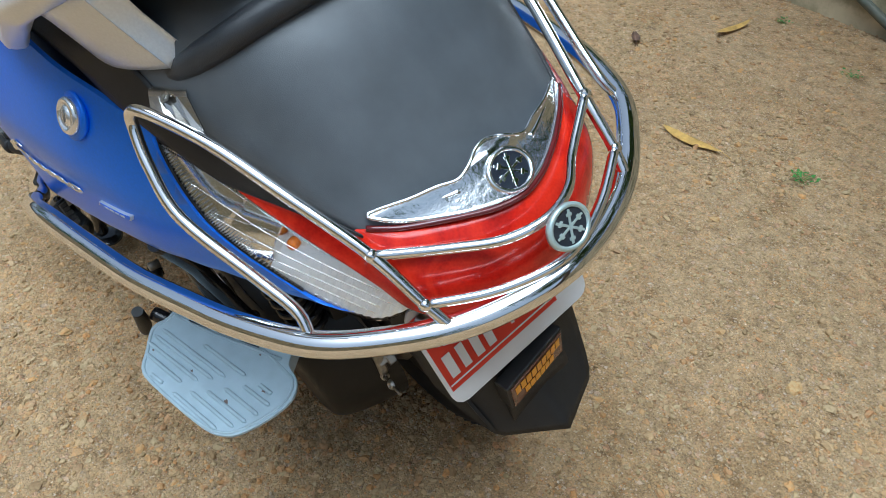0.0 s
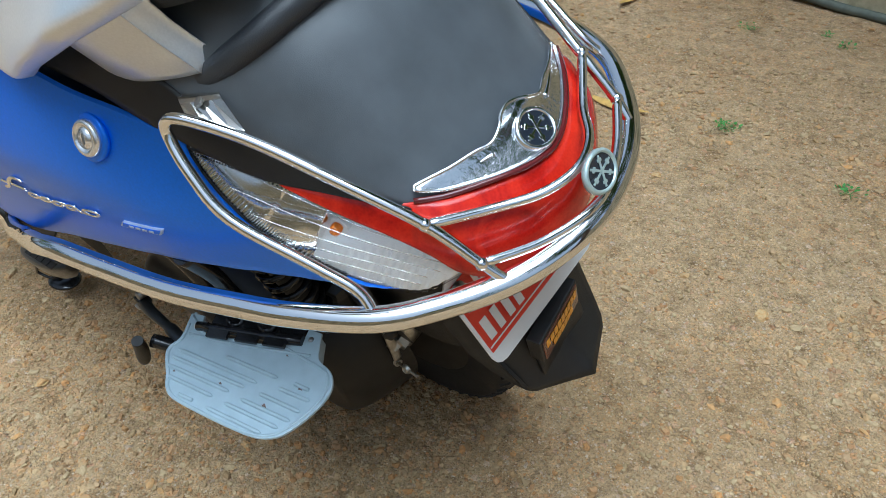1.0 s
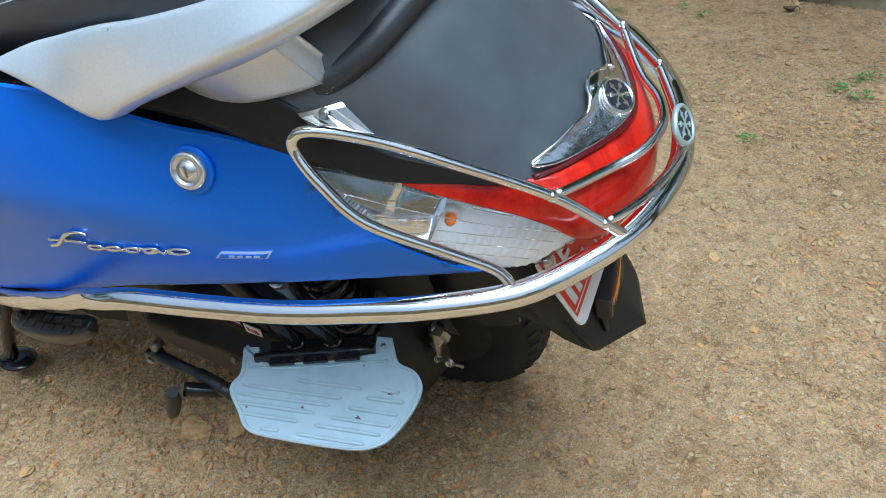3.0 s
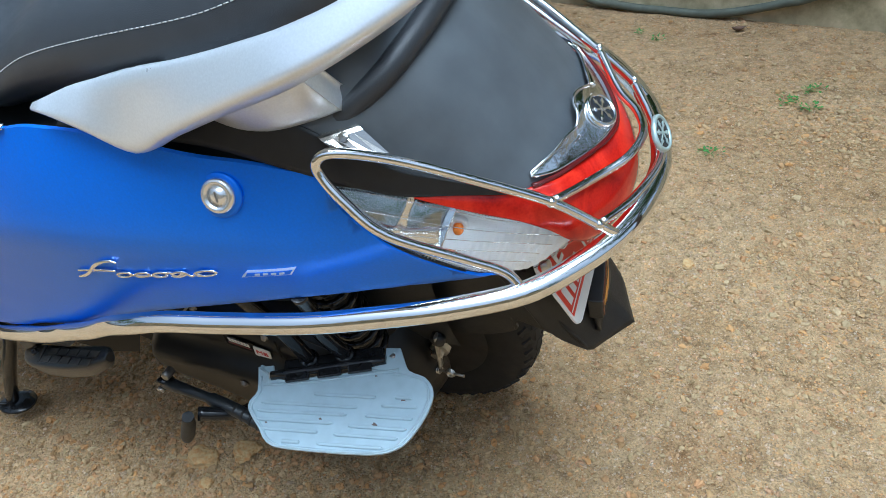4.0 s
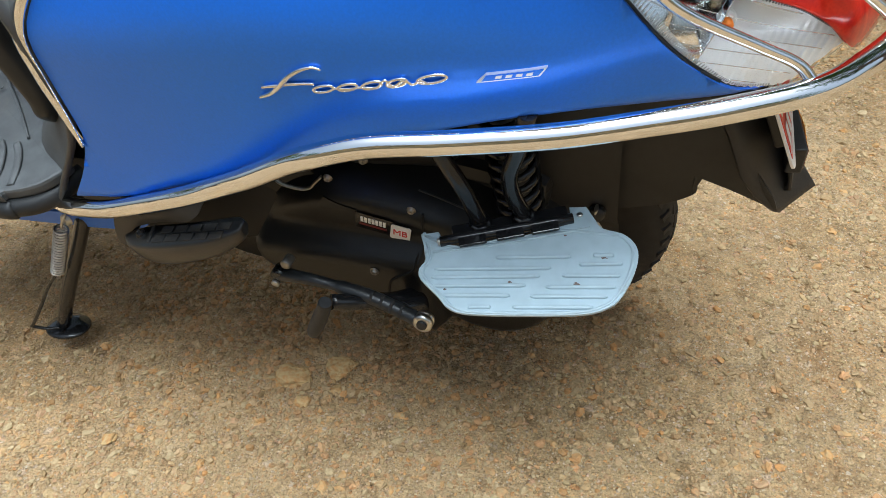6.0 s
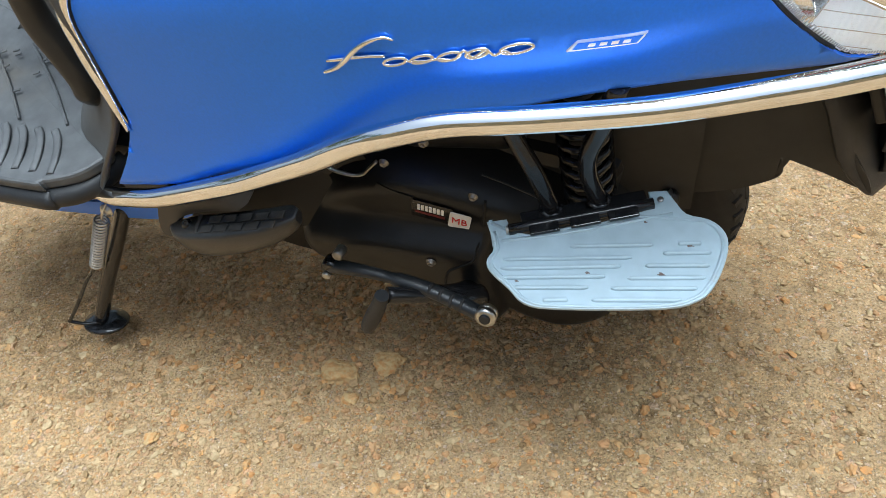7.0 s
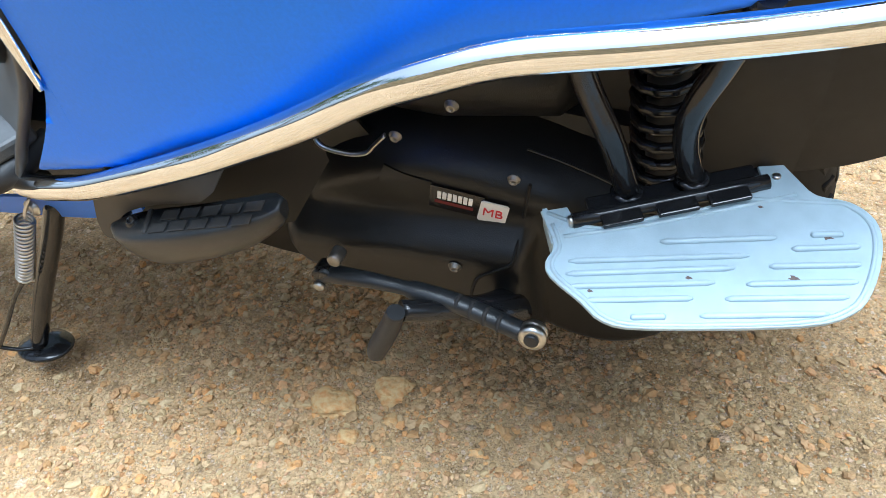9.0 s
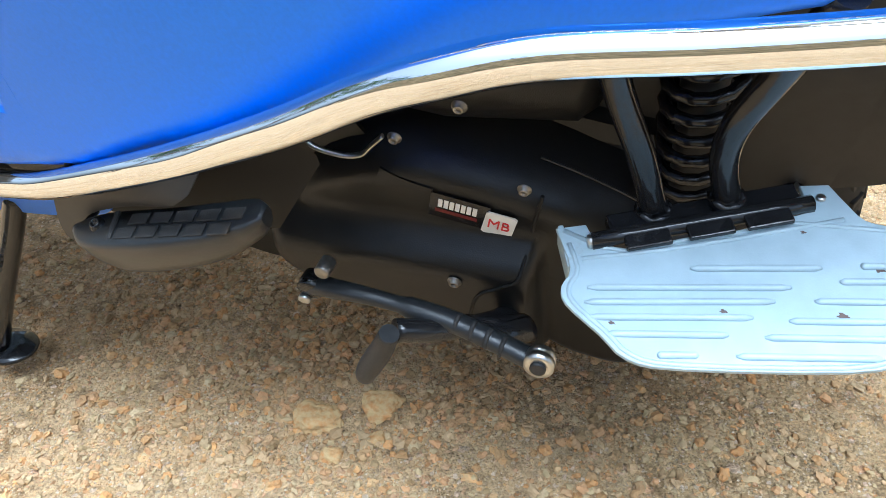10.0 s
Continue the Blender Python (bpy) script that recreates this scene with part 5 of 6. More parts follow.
for i in range(4):
    x = -0.60 - 0.075 * i
    part("mat_groove", tube([(x, -0.222, 0.5205), (x - 0.06, -0.165, 0.5208), (x - 0.15, -0.09, 0.5205)], 0.0020, 5, 6), M_MAT, board)
for i in range(40):
    u, v = random.random(), random.random()
    part("mat_dot", box((0.009, 0.004, 0.0018), pose(-0.64 - 0.25 * u, -0.19 + 0.10 * v - 0.02 * u, 0.521, 0, 0, 40 + random.uniform(-12, 12)), 0.0006, None, 1), M_MAT, board)
part("board_edge", tube([(-1.1, -0.25, 0.492), (-0.98, -0.30, 0.492), (-0.62, -0.312, 0.492), (-0.577, -0.307, 0.492), (-0.542, -0.288, 0.492), (-0.52, -0.24, 0.492)], 0.013, 6, 10), M_BLACK, board)
M_GREYWALL = mat("grey_black_inner_plastic", (0.075, 0.075, 0.072), 0.5, grain=0.15, scale=30, bump=0.15, bump_scale=900, dirt=(0.12, 0.10, 0.07, 0.35))
rows = []
WALL_Y = [0.0, 0.046, 0.124, 0.164, 0.204, 0.232, 0.255, 0.270]
WALL_X = [-0.800, -0.750, -0.654, -0.609, -0.587, -0.564, -0.525, -0.500]
for z in (0.47, 0.50, 0.53, 0.56, 0.584, 0.61, 0.633, 0.67, 0.70, 0.75, 0.80):
    edge = hermite([0.47, 0.529, 0.584, 0.633, 0.70, 0.80], [-0.545, -0.501, -0.455, -0.423, -0.408, -0.400], z)
    keep = 1 - 1.4 * max(0.0, z - 0.5)
    rows.append([(edge + (hermite(WALL_Y, WALL_X, 0.286 * abs(k) / 24) + 0.5) * keep, 0.286 * k / 24, z) for k in range(-24, 25)])
part("seat_box_front", thick(loft(rows), 0.004), M_GREYWALL, scooter, "grey-black inner leg panel")
part("inner_pillar", tube([(-0.502, -0.237, 0.584), (-0.497, -0.240, 0.600), (-0.492, -0.240, 0.622), (-0.494, -0.240, 0.655), (-0.496, -0.240, 0.70), (-0.48, -0.238, 0.77)], lambda t: 0.006 + 0.012 * min(1, 4 * t) - 0.004 * t, 6, 14, flat=0.7), M_PEG, scooter)
for s in (False, True):
    part("lower_trim", patch(smooth_outline([(-0.82, 0.372), (-0.72, 0.392), (-0.66, 0.405), (-0.60, 0.418), (-0.50, 0.440), (-0.46, 0.470), (-0.45, 0.425), (-0.53, 0.392), (-0.66, 0.372), (-0.75, 0.362)], 4), lambda x, z: -0.252 - 0.15 * (z - 0.37), (20, 6), 0.004, s), M_BLUE, scooter, "blue lower trim")
# Black filler block added so no bright earth shows through the corner gap.
part("corner_filler", box((0.13, 0.045, 0.05), pose(-0.475, -0.235, 0.480, 0, -22, 0), 0.008), M_BLACK, scooter)
part("board_under", box((0.60, 0.44, 0.07), pose(-0.80, 0, 0.455), 0.02), M_BLACK, scooter)

# rear mudguard
def build_mudguard():
    rows = []
    for x, z, w in [(0.18, 0.63, 0.085), (0.235, 0.585, 0.098), (0.268, 0.52, 0.100), (0.292, 0.455, 0.098), (0.312, 0.420, 0.090), (0.331, 0.393, 0.080), (0.340, 0.380, 0.074), (0.346, 0.371, 0.066)]:
        rows.append([(x - (0.041 if k < 0 else 0.019) * abs(k / 8) ** (1.0 if z < 0.40 else 1.5 if z < 0.44 else 2.2), w * k / 8, z + 0.010 * abs(k / 8)) for k in range(-8, 9)])
    return thick(loft(rows), 0.004)


mudguard = part("rear_mudguard", build_mudguard(), M_BLACK, scooter, "black plastic rear mudguard")
for s in (False, True):
    part("mudguard_side", patch(smooth_outline([(-0.12, 0.37), (-0.05, 0.350), (0.10, 0.352), (0.149, 0.363), (0.178, 0.377), (0.202, 0.397), (0.208, 0.415), (0.201, 0.440), (0.24, 0.424), (0.281, 0.403), (0.300, 0.394), (0.290, 0.420), (0.262, 0.47), (0.235, 0.55), (0.20, 0.61), (0.05, 0.64), (-0.10, 0.62), (-0.14, 0.48)], 4, (7, 10)),
                                lambda x, z: -0.068 - 0.010 * math.exp(-((z - 0.45) / 0.05) ** 2) - 0.04 * max(0, x - 0.20), (28, 20), 0.004, s), M_BLACK, mudguard)
part("wheel_arch", loft([[(0.245 * math.cos(a), y, 0.30 + 0.265 * math.sin(a)) for y in (-0.068, -0.03, 0, 0.03, 0.068)] for a in [math.pi * (0.24 + 0.62 * k / 20) for k in range(21)]]), M_BLACK, mudguard)
hump = loft([[(x, w * k / 6, z + 0.012 * (1 - abs(k / 6) ** 3)) for k in range(-6, 7)] for x, z, w in ((0.304, 0.398, 0.045), (0.312, 0.405, 0.050), (0.308, 0.425, 0.050), (0.304, 0.44, 0.048))])
part("reflector_base", thick(hump, 0.004), M_BLACK, mudguard)
refl_m = axes((0.3015, -0.002, 0.455), (-0.11, 1, 0), (0.98, 0.11, 0.03))
refl = part("rear_reflector", box((0.100, 0.038, 0.018), refl_m @ pose(0, 0, -0.001), 0.002), M_BLACK, mudguard, "amber reflector in a black housing")
part("reflector_face", box((0.092, 0.031, 0.003), refl_m @ pose(0, -0.001, 0.0082), 0.001), mat("brown_reflector", (0.14, 0.055, 0.03), 0.2, grain=0.2, scale=120, coat=0.4), refl)
M_AMBERINK = mat("amber_print", (0.75, 0.32, 0.02), 0.35)
for row, (n, w0, h, dy) in enumerate(((9, 0.0072, 0.011, 0.0055), (6, 0.0078, 0.009, -0.0075))):
    for k in range(n):
        part("reflector_mark", box((w0, h, 0.0006), refl_m @ pose((k - (n - 1) / 2) * 0.0092, dy, 0.0098), 0.0), M_AMBERINK, refl)

# number plate
plate_m = axes((0.2765, 0, 0.532), (0, 1, 0), (0.92, 0, 0.39))
number_plate = part("number_plate", prism(smooth_outline([(sx * (0.086 + 0.014 * math.cos(a)), (0.056 if sy > 0 else -0.038) + sy * 0.014 * math.sin(a)) for sx, sy, run in ((-1, -1, (0, 30, 60, 90)), (1, -1, (90, 60, 30, 0)), (1, 1, (0, 30, 60, 90)), (-1, 1, (90, 60, 30, 0))) for a in map(radians, run)], 1), 0.003, plate_m, 0.0006), M_WHITE, scooter, "white number plate with a red temporary film")
film = part("plate_film", box((0.152, 0.092, 0.0006), plate_m @ pose(-0.020, 0.014, 0.0034), 0.0), M_REDFILM, number_plate, "red film with white lettering")
text_part("lettering", "REGIST", 0.040, plate_m @ pose(-0.030, 0.037, 0.0040), M_WHITEINK, film, bold=0.0010)
text_part("lettering", "TEMP", 0.036, plate_m @ pose(0.018, -0.004, 0.0040) @ Matrix.Diagonal((0.72, 1.0, 1, 1)), M_WHITEINK, film, bold=0.0010)
for x, w in ((-0.084, 0.013), (-0.068, 0.012), (-0.051, 0.013), (-0.035, 0.013)):
    part("plate_mark", box((w - 0.003, 0.027, 0.0005), plate_m @ pose(x, -0.006, 0.0040), 0.0), M_WHITEINK, film)
part("plate_line", box((0.150, 0.0016, 0.0005), plate_m @ pose(-0.020, -0.0255, 0.0040), 0.0), M_WHITEINK, film)
for x in (-0.085, 0.085):
    part("plate_screw", lathe([(0.0085, 0), (0.0085, 0.001), (0.0055, 0.0015), (0.0055, 0.0055), (0.003, 0.006)], plate_m @ pose(x, 0.052, 0.0036), 18), M_STEEL, number_plate)
part("plate_holder", box((0.14, 0.10, 0.012), plate_m @ pose(0, 0.01, -0.010), 0.003), M_BLACK, number_plate)

# rear wheel with tread, rim and hub
wheel_m = SITS.inverted() @ axes((0.0, -0.062, 0.202), (1, 0, 0), (0.015, -0.974, -0.225))
wheel = new("rear_wheel")
wheel.parent = scooter
tagged(wheel, "worn black rear tyre on a dark steel rim")
part("tyre", lathe([(0.128, -0.036), (0.136, -0.041), (0.152, -0.0455), (0.175, -0.0475), (0.190, -0.0445), (0.202, -0.035), (0.2095, -0.020), (0.212, 0), (0.2095, 0.020), (0.202, 0.035), (0.190, 0.0445), (0.175, 0.0475), (0.152, 0.0455), (0.136, 0.041), (0.128, 0.036)], wheel_m, 72), M_RUBBER, wheel, sit=False)
tread = bmesh.new()
for i in range(46):
    a = 360 * i / 46
    for y, r, t, sk in ((-0.032, 0.2028, 38, 20), (-0.012, 0.2115, 12, -16), (0.012, 0.2115, -12, 16), (0.032, 0.2028, -38, -20)):
        box((0.021, 0.017, 0.010), wheel_m @ pose(0, 0, 0, -90) @ Matrix.Rotation(radians(a), 4, "Y") @ pose(0, y, r - 0.0046, t, 0, sk), 0.001, tread, 1)
part("tread", tread, M_RUBBER, wheel, sit=False)
M_RIM = mat("dark_steel_rim", (0.06, 0.058, 0.055), 0.4, 0.5, grain=0.2, dirt=(0.14, 0.10, 0.07, 0.6))
part("rim", lathe([(0.134, -0.040), (0.129, -0.037), (0.124, -0.024), (0.108, -0.018), (0.070, -0.026), (0.045, -0.034), (0.02, -0.036)], wheel_m @ Matrix.Rotation(math.pi, 4, "X"), 48), M_RIM, wheel, sit=False)
part("hub", lathe([(0.050, 0.0), (0.050, 0.05), (0.035, 0.065), (0.016, 0.068)], wheel_m @ pose(0, 0, 0.02), 32), M_STEEL, wheel, sit=False)
part("axle_nut", lathe([(0.016, 0), (0.016, 0.01), (0.009, 0.011), (0.009, 0.022)], axes((0.085, -0.082, 0.325), (1, 0, 0), (0, -1, 0)), 6, smooth=False), M_STEEL, wheel)
arm = part("brake_arm", tube([(0.095, -0.100, 0.384), (0.092, -0.101, 0.360), (0.089, -0.102, 0.325), (0.087, -0.103, 0.300)], 0.0070, 5, 10, flat=0.4), M_STEEL, wheel)
part("arm_boss", lathe([(0.011, -0.006), (0.011, 0.003), (0.008, 0.005), (0.004, 0.008)], axes((0.095, -0.100, 0.372), (1, 0, 0), (0, -1, 0.2)), 20), M_BLACK, arm)
part("brake_rod", tube([(0.045, -0.100, 0.279), (0.085, -0.104, 0.283), (0.122, -0.106, 0.287)], 0.0024, 4, 8), M_DULLSTEEL, wheel)
part("brake_spring", coil((0.060, -0.101, 0.281), (0.084, -0.104, 0.283), 0.0052, 0.0012, 8), M_STEEL, wheel)
bolt((0.100, -0.105, 0.285), 0.0062, wheel, M_STEEL, "adjuster_nut", (0.95, -0.2, 0.1))


# ---- loose ground ----
def stone_material(name, tones, dirt=(0.36, 0.26, 0.135, 0.75)):
    m = bpy.data.materials.new(name)
    m.use_nodes = True
    nt = m.node_tree
    p = nt.nodes["Principled BSDF"]
    p.inputs["Roughness"].default_value, p.inputs["Specular IOR Level"].default_value = 0.88, 0.25
    g = nt.nodes.new("ShaderNodeNewGeometry")
    r = nt.nodes.new("ShaderNodeValToRGB")
    while len(r.color_ramp.elements) < len(tones):
        r.color_ramp.elements.new(0.5)
    for i, (e, c) in enumerate(zip(r.color_ramp.elements, tones)):
        e.position, e.color = i / (len(tones) - 1), (*c, 1)
    nt.links.new(g.outputs["Random Per Island"], r.inputs["Fac"])
    tc = nt.nodes.new("ShaderNodeTexCoord")
    n = nt.nodes.new("ShaderNodeTexNoise")
    n.inputs["Scale"].default_value, n.inputs["Detail"].default_value = 140, 6
    nt.links.new(tc.outputs["Object"], n.inputs["Vector"])
    k = nt.nodes.new("ShaderNodeMapRange")
    k.inputs["From Min"].default_value, k.inputs["From Max"].default_value, k.inputs["To Max"].default_value = 0.42, 0.68, dirt[3]
    nt.links.new(n.outputs["Fac"], k.inputs["Value"])
    x = nt.nodes.new("ShaderNodeMixRGB")
    nt.links.new(k.outputs["Result"], x.inputs["Fac"])
    nt.links.new(r.outputs["Color"], x.inputs["Color1"])
    x.inputs["Color2"].default_value = (*dirt[:3], 1)
    nt.links.new(x.outputs["Color"], p.inputs["Base Color"])
    b = nt.nodes.new("ShaderNodeBump")
    b.inputs["Strength"].default_value, b.inputs["Distance"].default_value = 0.5, 0.002
    nt.links.new(n.outputs["Fac"], b.inputs["Height"])
    nt.links.new(b.outputs["Normal"], p.inputs["Normal"])
    return m


TONES = [(0.48, 0.35, 0.19), (0.50, 0.31, 0.14), (0.40, 0.21, 0.09), (0.50, 0.38, 0.22), (0.38, 0.27, 0.14), (0.55, 0.29, 0.10), (0.44, 0.34, 0.19), (0.43, 0.30, 0.16), (0.48, 0.28, 0.15), (0.24, 0.16, 0.08)]
M_STONE = stone_material("laterite_gravel", TONES)
rng = random.Random(5)


def random_planes(rg, n):
    """Cutting planes of a broken stone: a direction and a distance each."""
    out = []
    for _ in range(n):
        v = Vector((rg.gauss(0, 1), rg.gauss(0, 1), rg.gauss(0, 1))).normalized()
        out.append((v, rg.uniform(0.55, 0.9)))
    return out


def facet(q, planes):
    """How far a stone reaches in the direction q."""
    return min([1.0] + [d / q.dot(v) for v, d in planes if q.dot(v) > 0.05])


def pebble_shapes(n, sub):
    shapes = []
    for k in range(n):
        bm = bmesh.new()
        bmesh.ops.create_icosphere(bm, subdivisions=sub, radius=1)
        planes = random_planes(rng, 8)
        sx, sy, sz = rng.uniform(0.8, 1.3), rng.uniform(0.7, 1.1), rng.uniform(0.45, 0.8)
        for v in bm.verts:
            q = v.co.copy()
            d = 1 + 0.5 * noise.noise(q * 1.6 + Vector((k * 7.1, 0, 0))) + (0.3 * noise.noise(q * 3 + Vector((0, k * 3.3, 0))) if sub > 1 else 0.24 * rng.uniform(-1, 1))
            if sub > 1:
                d *= facet(q, planes)
            v.co = Vector((q.x * sx, q.y * sy, q.z * sz)) * d
        bm.verts.index_update()
        shapes.append(([v.co.copy() for v in bm.verts], [[v.index for v in f.verts] for f in bm.faces]))
        bm.free()
    return shapes


def scatter(name, label, count, place, size, sub=1, sink=0.35, material=None):
    shapes = pebble_shapes(10, sub)
    verts, faces = [], []
    for _ in range(count):
        x, y = place()
        r = size(x, y)
        vs, fs = rng.choice(shapes)
        rot = Matrix.Rotation(rng.uniform(0, 6.3), 3, "Z") @ Matrix.Rotation(rng.uniform(-0.5, 0.5), 3, "X")
        base = len(verts)
        z = ground_z(x, y) + r * (0.45 - sink)
        verts += [(c.x * r + x, c.y * r + y, c.z * r + z) for c in (rot @ v for v in vs)]
        faces += [[i + base for i in f] for f in fs]
    data = bpy.data.meshes.new(name)
    data.from_pydata(verts, [], faces)
    data.materials.append(material or M_STONE)
    return tagged(new(name, data), label, "gravel", kind="stuff")


def patchy(x, y):
    """Where loose gravel gathers: most under and in front of the scooter's left side, in drifts elsewhere."""
    drift = 0.5 + 0.9 * noise.noise(Vector((x * 2.2, y * 2.2, 11.0))) + 0.5 * noise.noise(Vector((x * 7, y * 7, 2.0)))
    near = math.exp(-((x + 0.35) / 0.55) ** 2 - ((y + 0.30) / 0.40) ** 2)
    return min(1.0, max(0.05, 1.0 * (drift - 0.36) + 0.9 * near))


def gravel_place(box_):
    def place():
        while True:
            x, y = rng.uniform(box_[0], box_[1]), rng.uniform(box_[2], box_[3])
            if rng.random() < patchy(x, y):
                return x, y
    return place


scatter("fine_gravel", "fine rust and tan laterite grit", 40000, gravel_place((-1.3, 1.0, -0.75, 0.9)), lambda x, y: 0.0011 + 0.0024 * rng.random() ** 2.5, 1, 0.48)
scatter("gravel", "rust and tan laterite gravel", 7000, gravel_place((-1.3, 1.1, -0.75, 1.3)), lambda x, y: 0.0028 + 0.0065 * rng.random() ** 3.2, 2, 0.56)
M_BROWNSTONE = stone_material("brown_loose_gravel", [(0.38, 0.25, 0.12), (0.52, 0.26, 0.09), (0.24, 0.155, 0.07), (0.50, 0.34, 0.18), (0.36, 0.26, 0.14), (0.54, 0.29, 0.13), (0.30, 0.19, 0.09)], (0.34, 0.225, 0.11, 0.6))


def under_place():
    """Loose stones kicked up under the scooter's left side."""
    while True:
        x, y = rng.gauss(-0.26, 0.30), rng.gauss(-0.17, 0.14)
        if -0.9 < x < 0.5 and rng.random() < 0.35 + 0.9 * noise.noise(Vector((x * 9, y * 9, 4.0))) + 0.3:
            return x, y


scatter("loose_gravel", "loose brown laterite gravel under the scooter", 5000, under_place, lambda x, y: 0.0020 + 0.0062 * rng.random() ** 2.8, 2, 0.15, M_BROWNSTONE)
M_CRUMB = stone_material("dry_earth_crumbs", [(0.45, 0.335, 0.18), (0.37, 0.27, 0.135), (0.48, 0.36, 0.20), (0.28, 0.19, 0.09), (0.47, 0.31, 0.15)], (0.36, 0.26, 0.13, 0.5))
scatter("earth_crumbs", "dry crumbs of tan earth", 16000, lambda: (rng.uniform(-1.2, 1.3), rng.uniform(-0.75, 1.5)), lambda x, y: 0.0016 + 0.0042 * rng.random() ** 2.6, 1, 0.10, M_CRUMB)
scatter("far_gravel", "scattered laterite gravel", 6500, gravel_place((-1.8, 1.6, 0.3, 2.2)), lambda x, y: 0.0026 + 0.008 * rng.random() ** 3.6)
scatter("coarse_gravel", "coarse laterite stones", 170, gravel_place((-1.2, 0.9, -0.75, 1.2)), lambda x, y: 0.006 + 0.007 * rng.random() ** 2, 2, 0.6)

M_ROCK = stone_material("laterite_rock", [(0.52, 0.36, 0.16), (0.47, 0.33, 0.17)], (0.44, 0.20, 0.06, 0.85))


def rock(x, y, r, squash, seed, label):
    planes = random_planes(random.Random(seed), 9)
    bm = bmesh.new()
    bmesh.ops.create_icosphere(bm, subdivisions=5, radius=1)
    for v in bm.verts:
        q = v.co.copy()
        o = Vector((seed * 5.7, seed, 0))
        v.co = q * (facet(q, planes) + 0.16 * noise.noise(q * 1.6 + o) + 0.10 * noise.noise(q * 4.5 + o) + 0.06 * noise.noise(q * 11 + o) + 0.03 * noise.noise(q * 27 + o))
        v.co.z *= squash * 0.8
        v.co *= r
        v.co += Vector((x, y, ground_z(x, y) + r * squash * 0.10))
    for f in bm.faces:
        f.smooth = True
    return tagged(part("stone", bm, M_ROCK, None), label, "stone", "loose stones on the earth")


for i, (x, y, r, q, label) in enumerate([(-0.339, -0.306, 0.032, 0.5, "pale ochre laterite stone lying on gravel"), (-0.272, -0.27, 0.027, 0.45, "rounded brown laterite stone lying on gravel"), (-0.304, -0.351, 0.014, 0.6, "small rusty laterite stone on the earth"),
                                         (-0.263, -0.318, 0.012, 0.6, "small tan laterite stone on the earth"), (0.409, 0.432, 0.0165, 0.65, "tan stone bedded in packed earth"), (0.035, 0.759, 0.014, 0.6, "brown stone on bare packed earth"),
                                         (-0.557, -0.485, 0.012, 0.6, "grey pebble among rusty gravel"), (0.797, 0.407, 0.013, 0.6, "pale grey stone on packed earth"), (-0.406, -0.068, 0.016, 0.6, "rusty laterite stone under the scooter"),
                                         (-0.325, -0.1, 0.019, 0.6, "ochre laterite stone under the scooter"), (-0.667, 1.812, 0.022, 0.6, "small whitish stone on packed earth")]):
    rock(x, y, r, q, i + 1, label)


# ---- dry leaves, weeds, hose ----
def leaf_mesh(length, width, curl, seed, stalk=True):
    bm = bmesh.new()
    rows = []
    n = 16
    for i in range(n + 1):
        t = i / n
        w = width * math.sin(math.pi * min(1, t * 0.96 + 0.02)) ** 0.75 * (1 - 0.25 * t) + 0.0006
        bend = 0.10 * length * math.sin(3.0 * t + seed)
        rows.append([(length * (t - 0.5), bend * 0.5 + w * k / 4, curl * (t - 0.5) ** 2 * length + 0.25 * curl * abs(k / 4) ** 1.5 * w * 4 + 0.0015 * noise.noise(Vector((t * 7, k, seed))) + 0.004) for k in range(-4, 5)])
    loft(rows, bm)
    thick(bm, 0.0005)
    if stalk:
        tube([(length * 0.5, rows[-1][4][1], rows[-1][4][2]), (length * 0.6, rows[-1][4][1] + 0.003, rows[-1][4][2] * 0.7), (length * 0.68, rows[-1][4][1] + 0.008, 0.004)], 0.0009, 4, 6, bm=bm)
    return bm


M_LEAF = mat("dry_yellow_leaf", (0.50, 0.31, 0.08), 0.6, grain=0.25, scale=45, dirt=(0.16, 0.08, 0.03, 0.8), dirt_at=(0.56, 0.68), dirt_scale=40)
M_BROWNLEAF = mat("dry_brown_leaf", (0.12, 0.07, 0.045), 0.7, grain=0.3, scale=40)
for x, y, z_turn, ln, wd, curl, m_, label in ((-0.212, 1.019, -6, 0.178, 0.021, 0.25, M_LEAF, "fallen dry yellow leaf on the earth"), (-0.556, 1.755, 92, 0.185, 0.017, 0.3, M_LEAF, "fallen pale yellow leaf on the earth"),
                                              (-0.725, 1.435, -50, 0.075, 0.016, 0.9, M_BROWNLEAF, "curled dark brown dead leaf on the earth"), (0.444, 1.827, 20, 0.05, 0.013, 1.0, M_BROWNLEAF, "curled brown dead leaf by the wall")):
    bm = leaf_mesh(ln, wd, curl, x * 9)
    bmesh.ops.transform(bm, matrix=pose(x, y, ground_z(x, y), 0, 0, z_turn), verts=bm.verts[:])
    tagged(part("fallen_leaf", bm, m_, None), label, "leaf", "fallen leaves")

M_WEED = mat("small_green_weed", (0.07, 0.22, 0.035), 0.6, grain=0.35, scale=60)


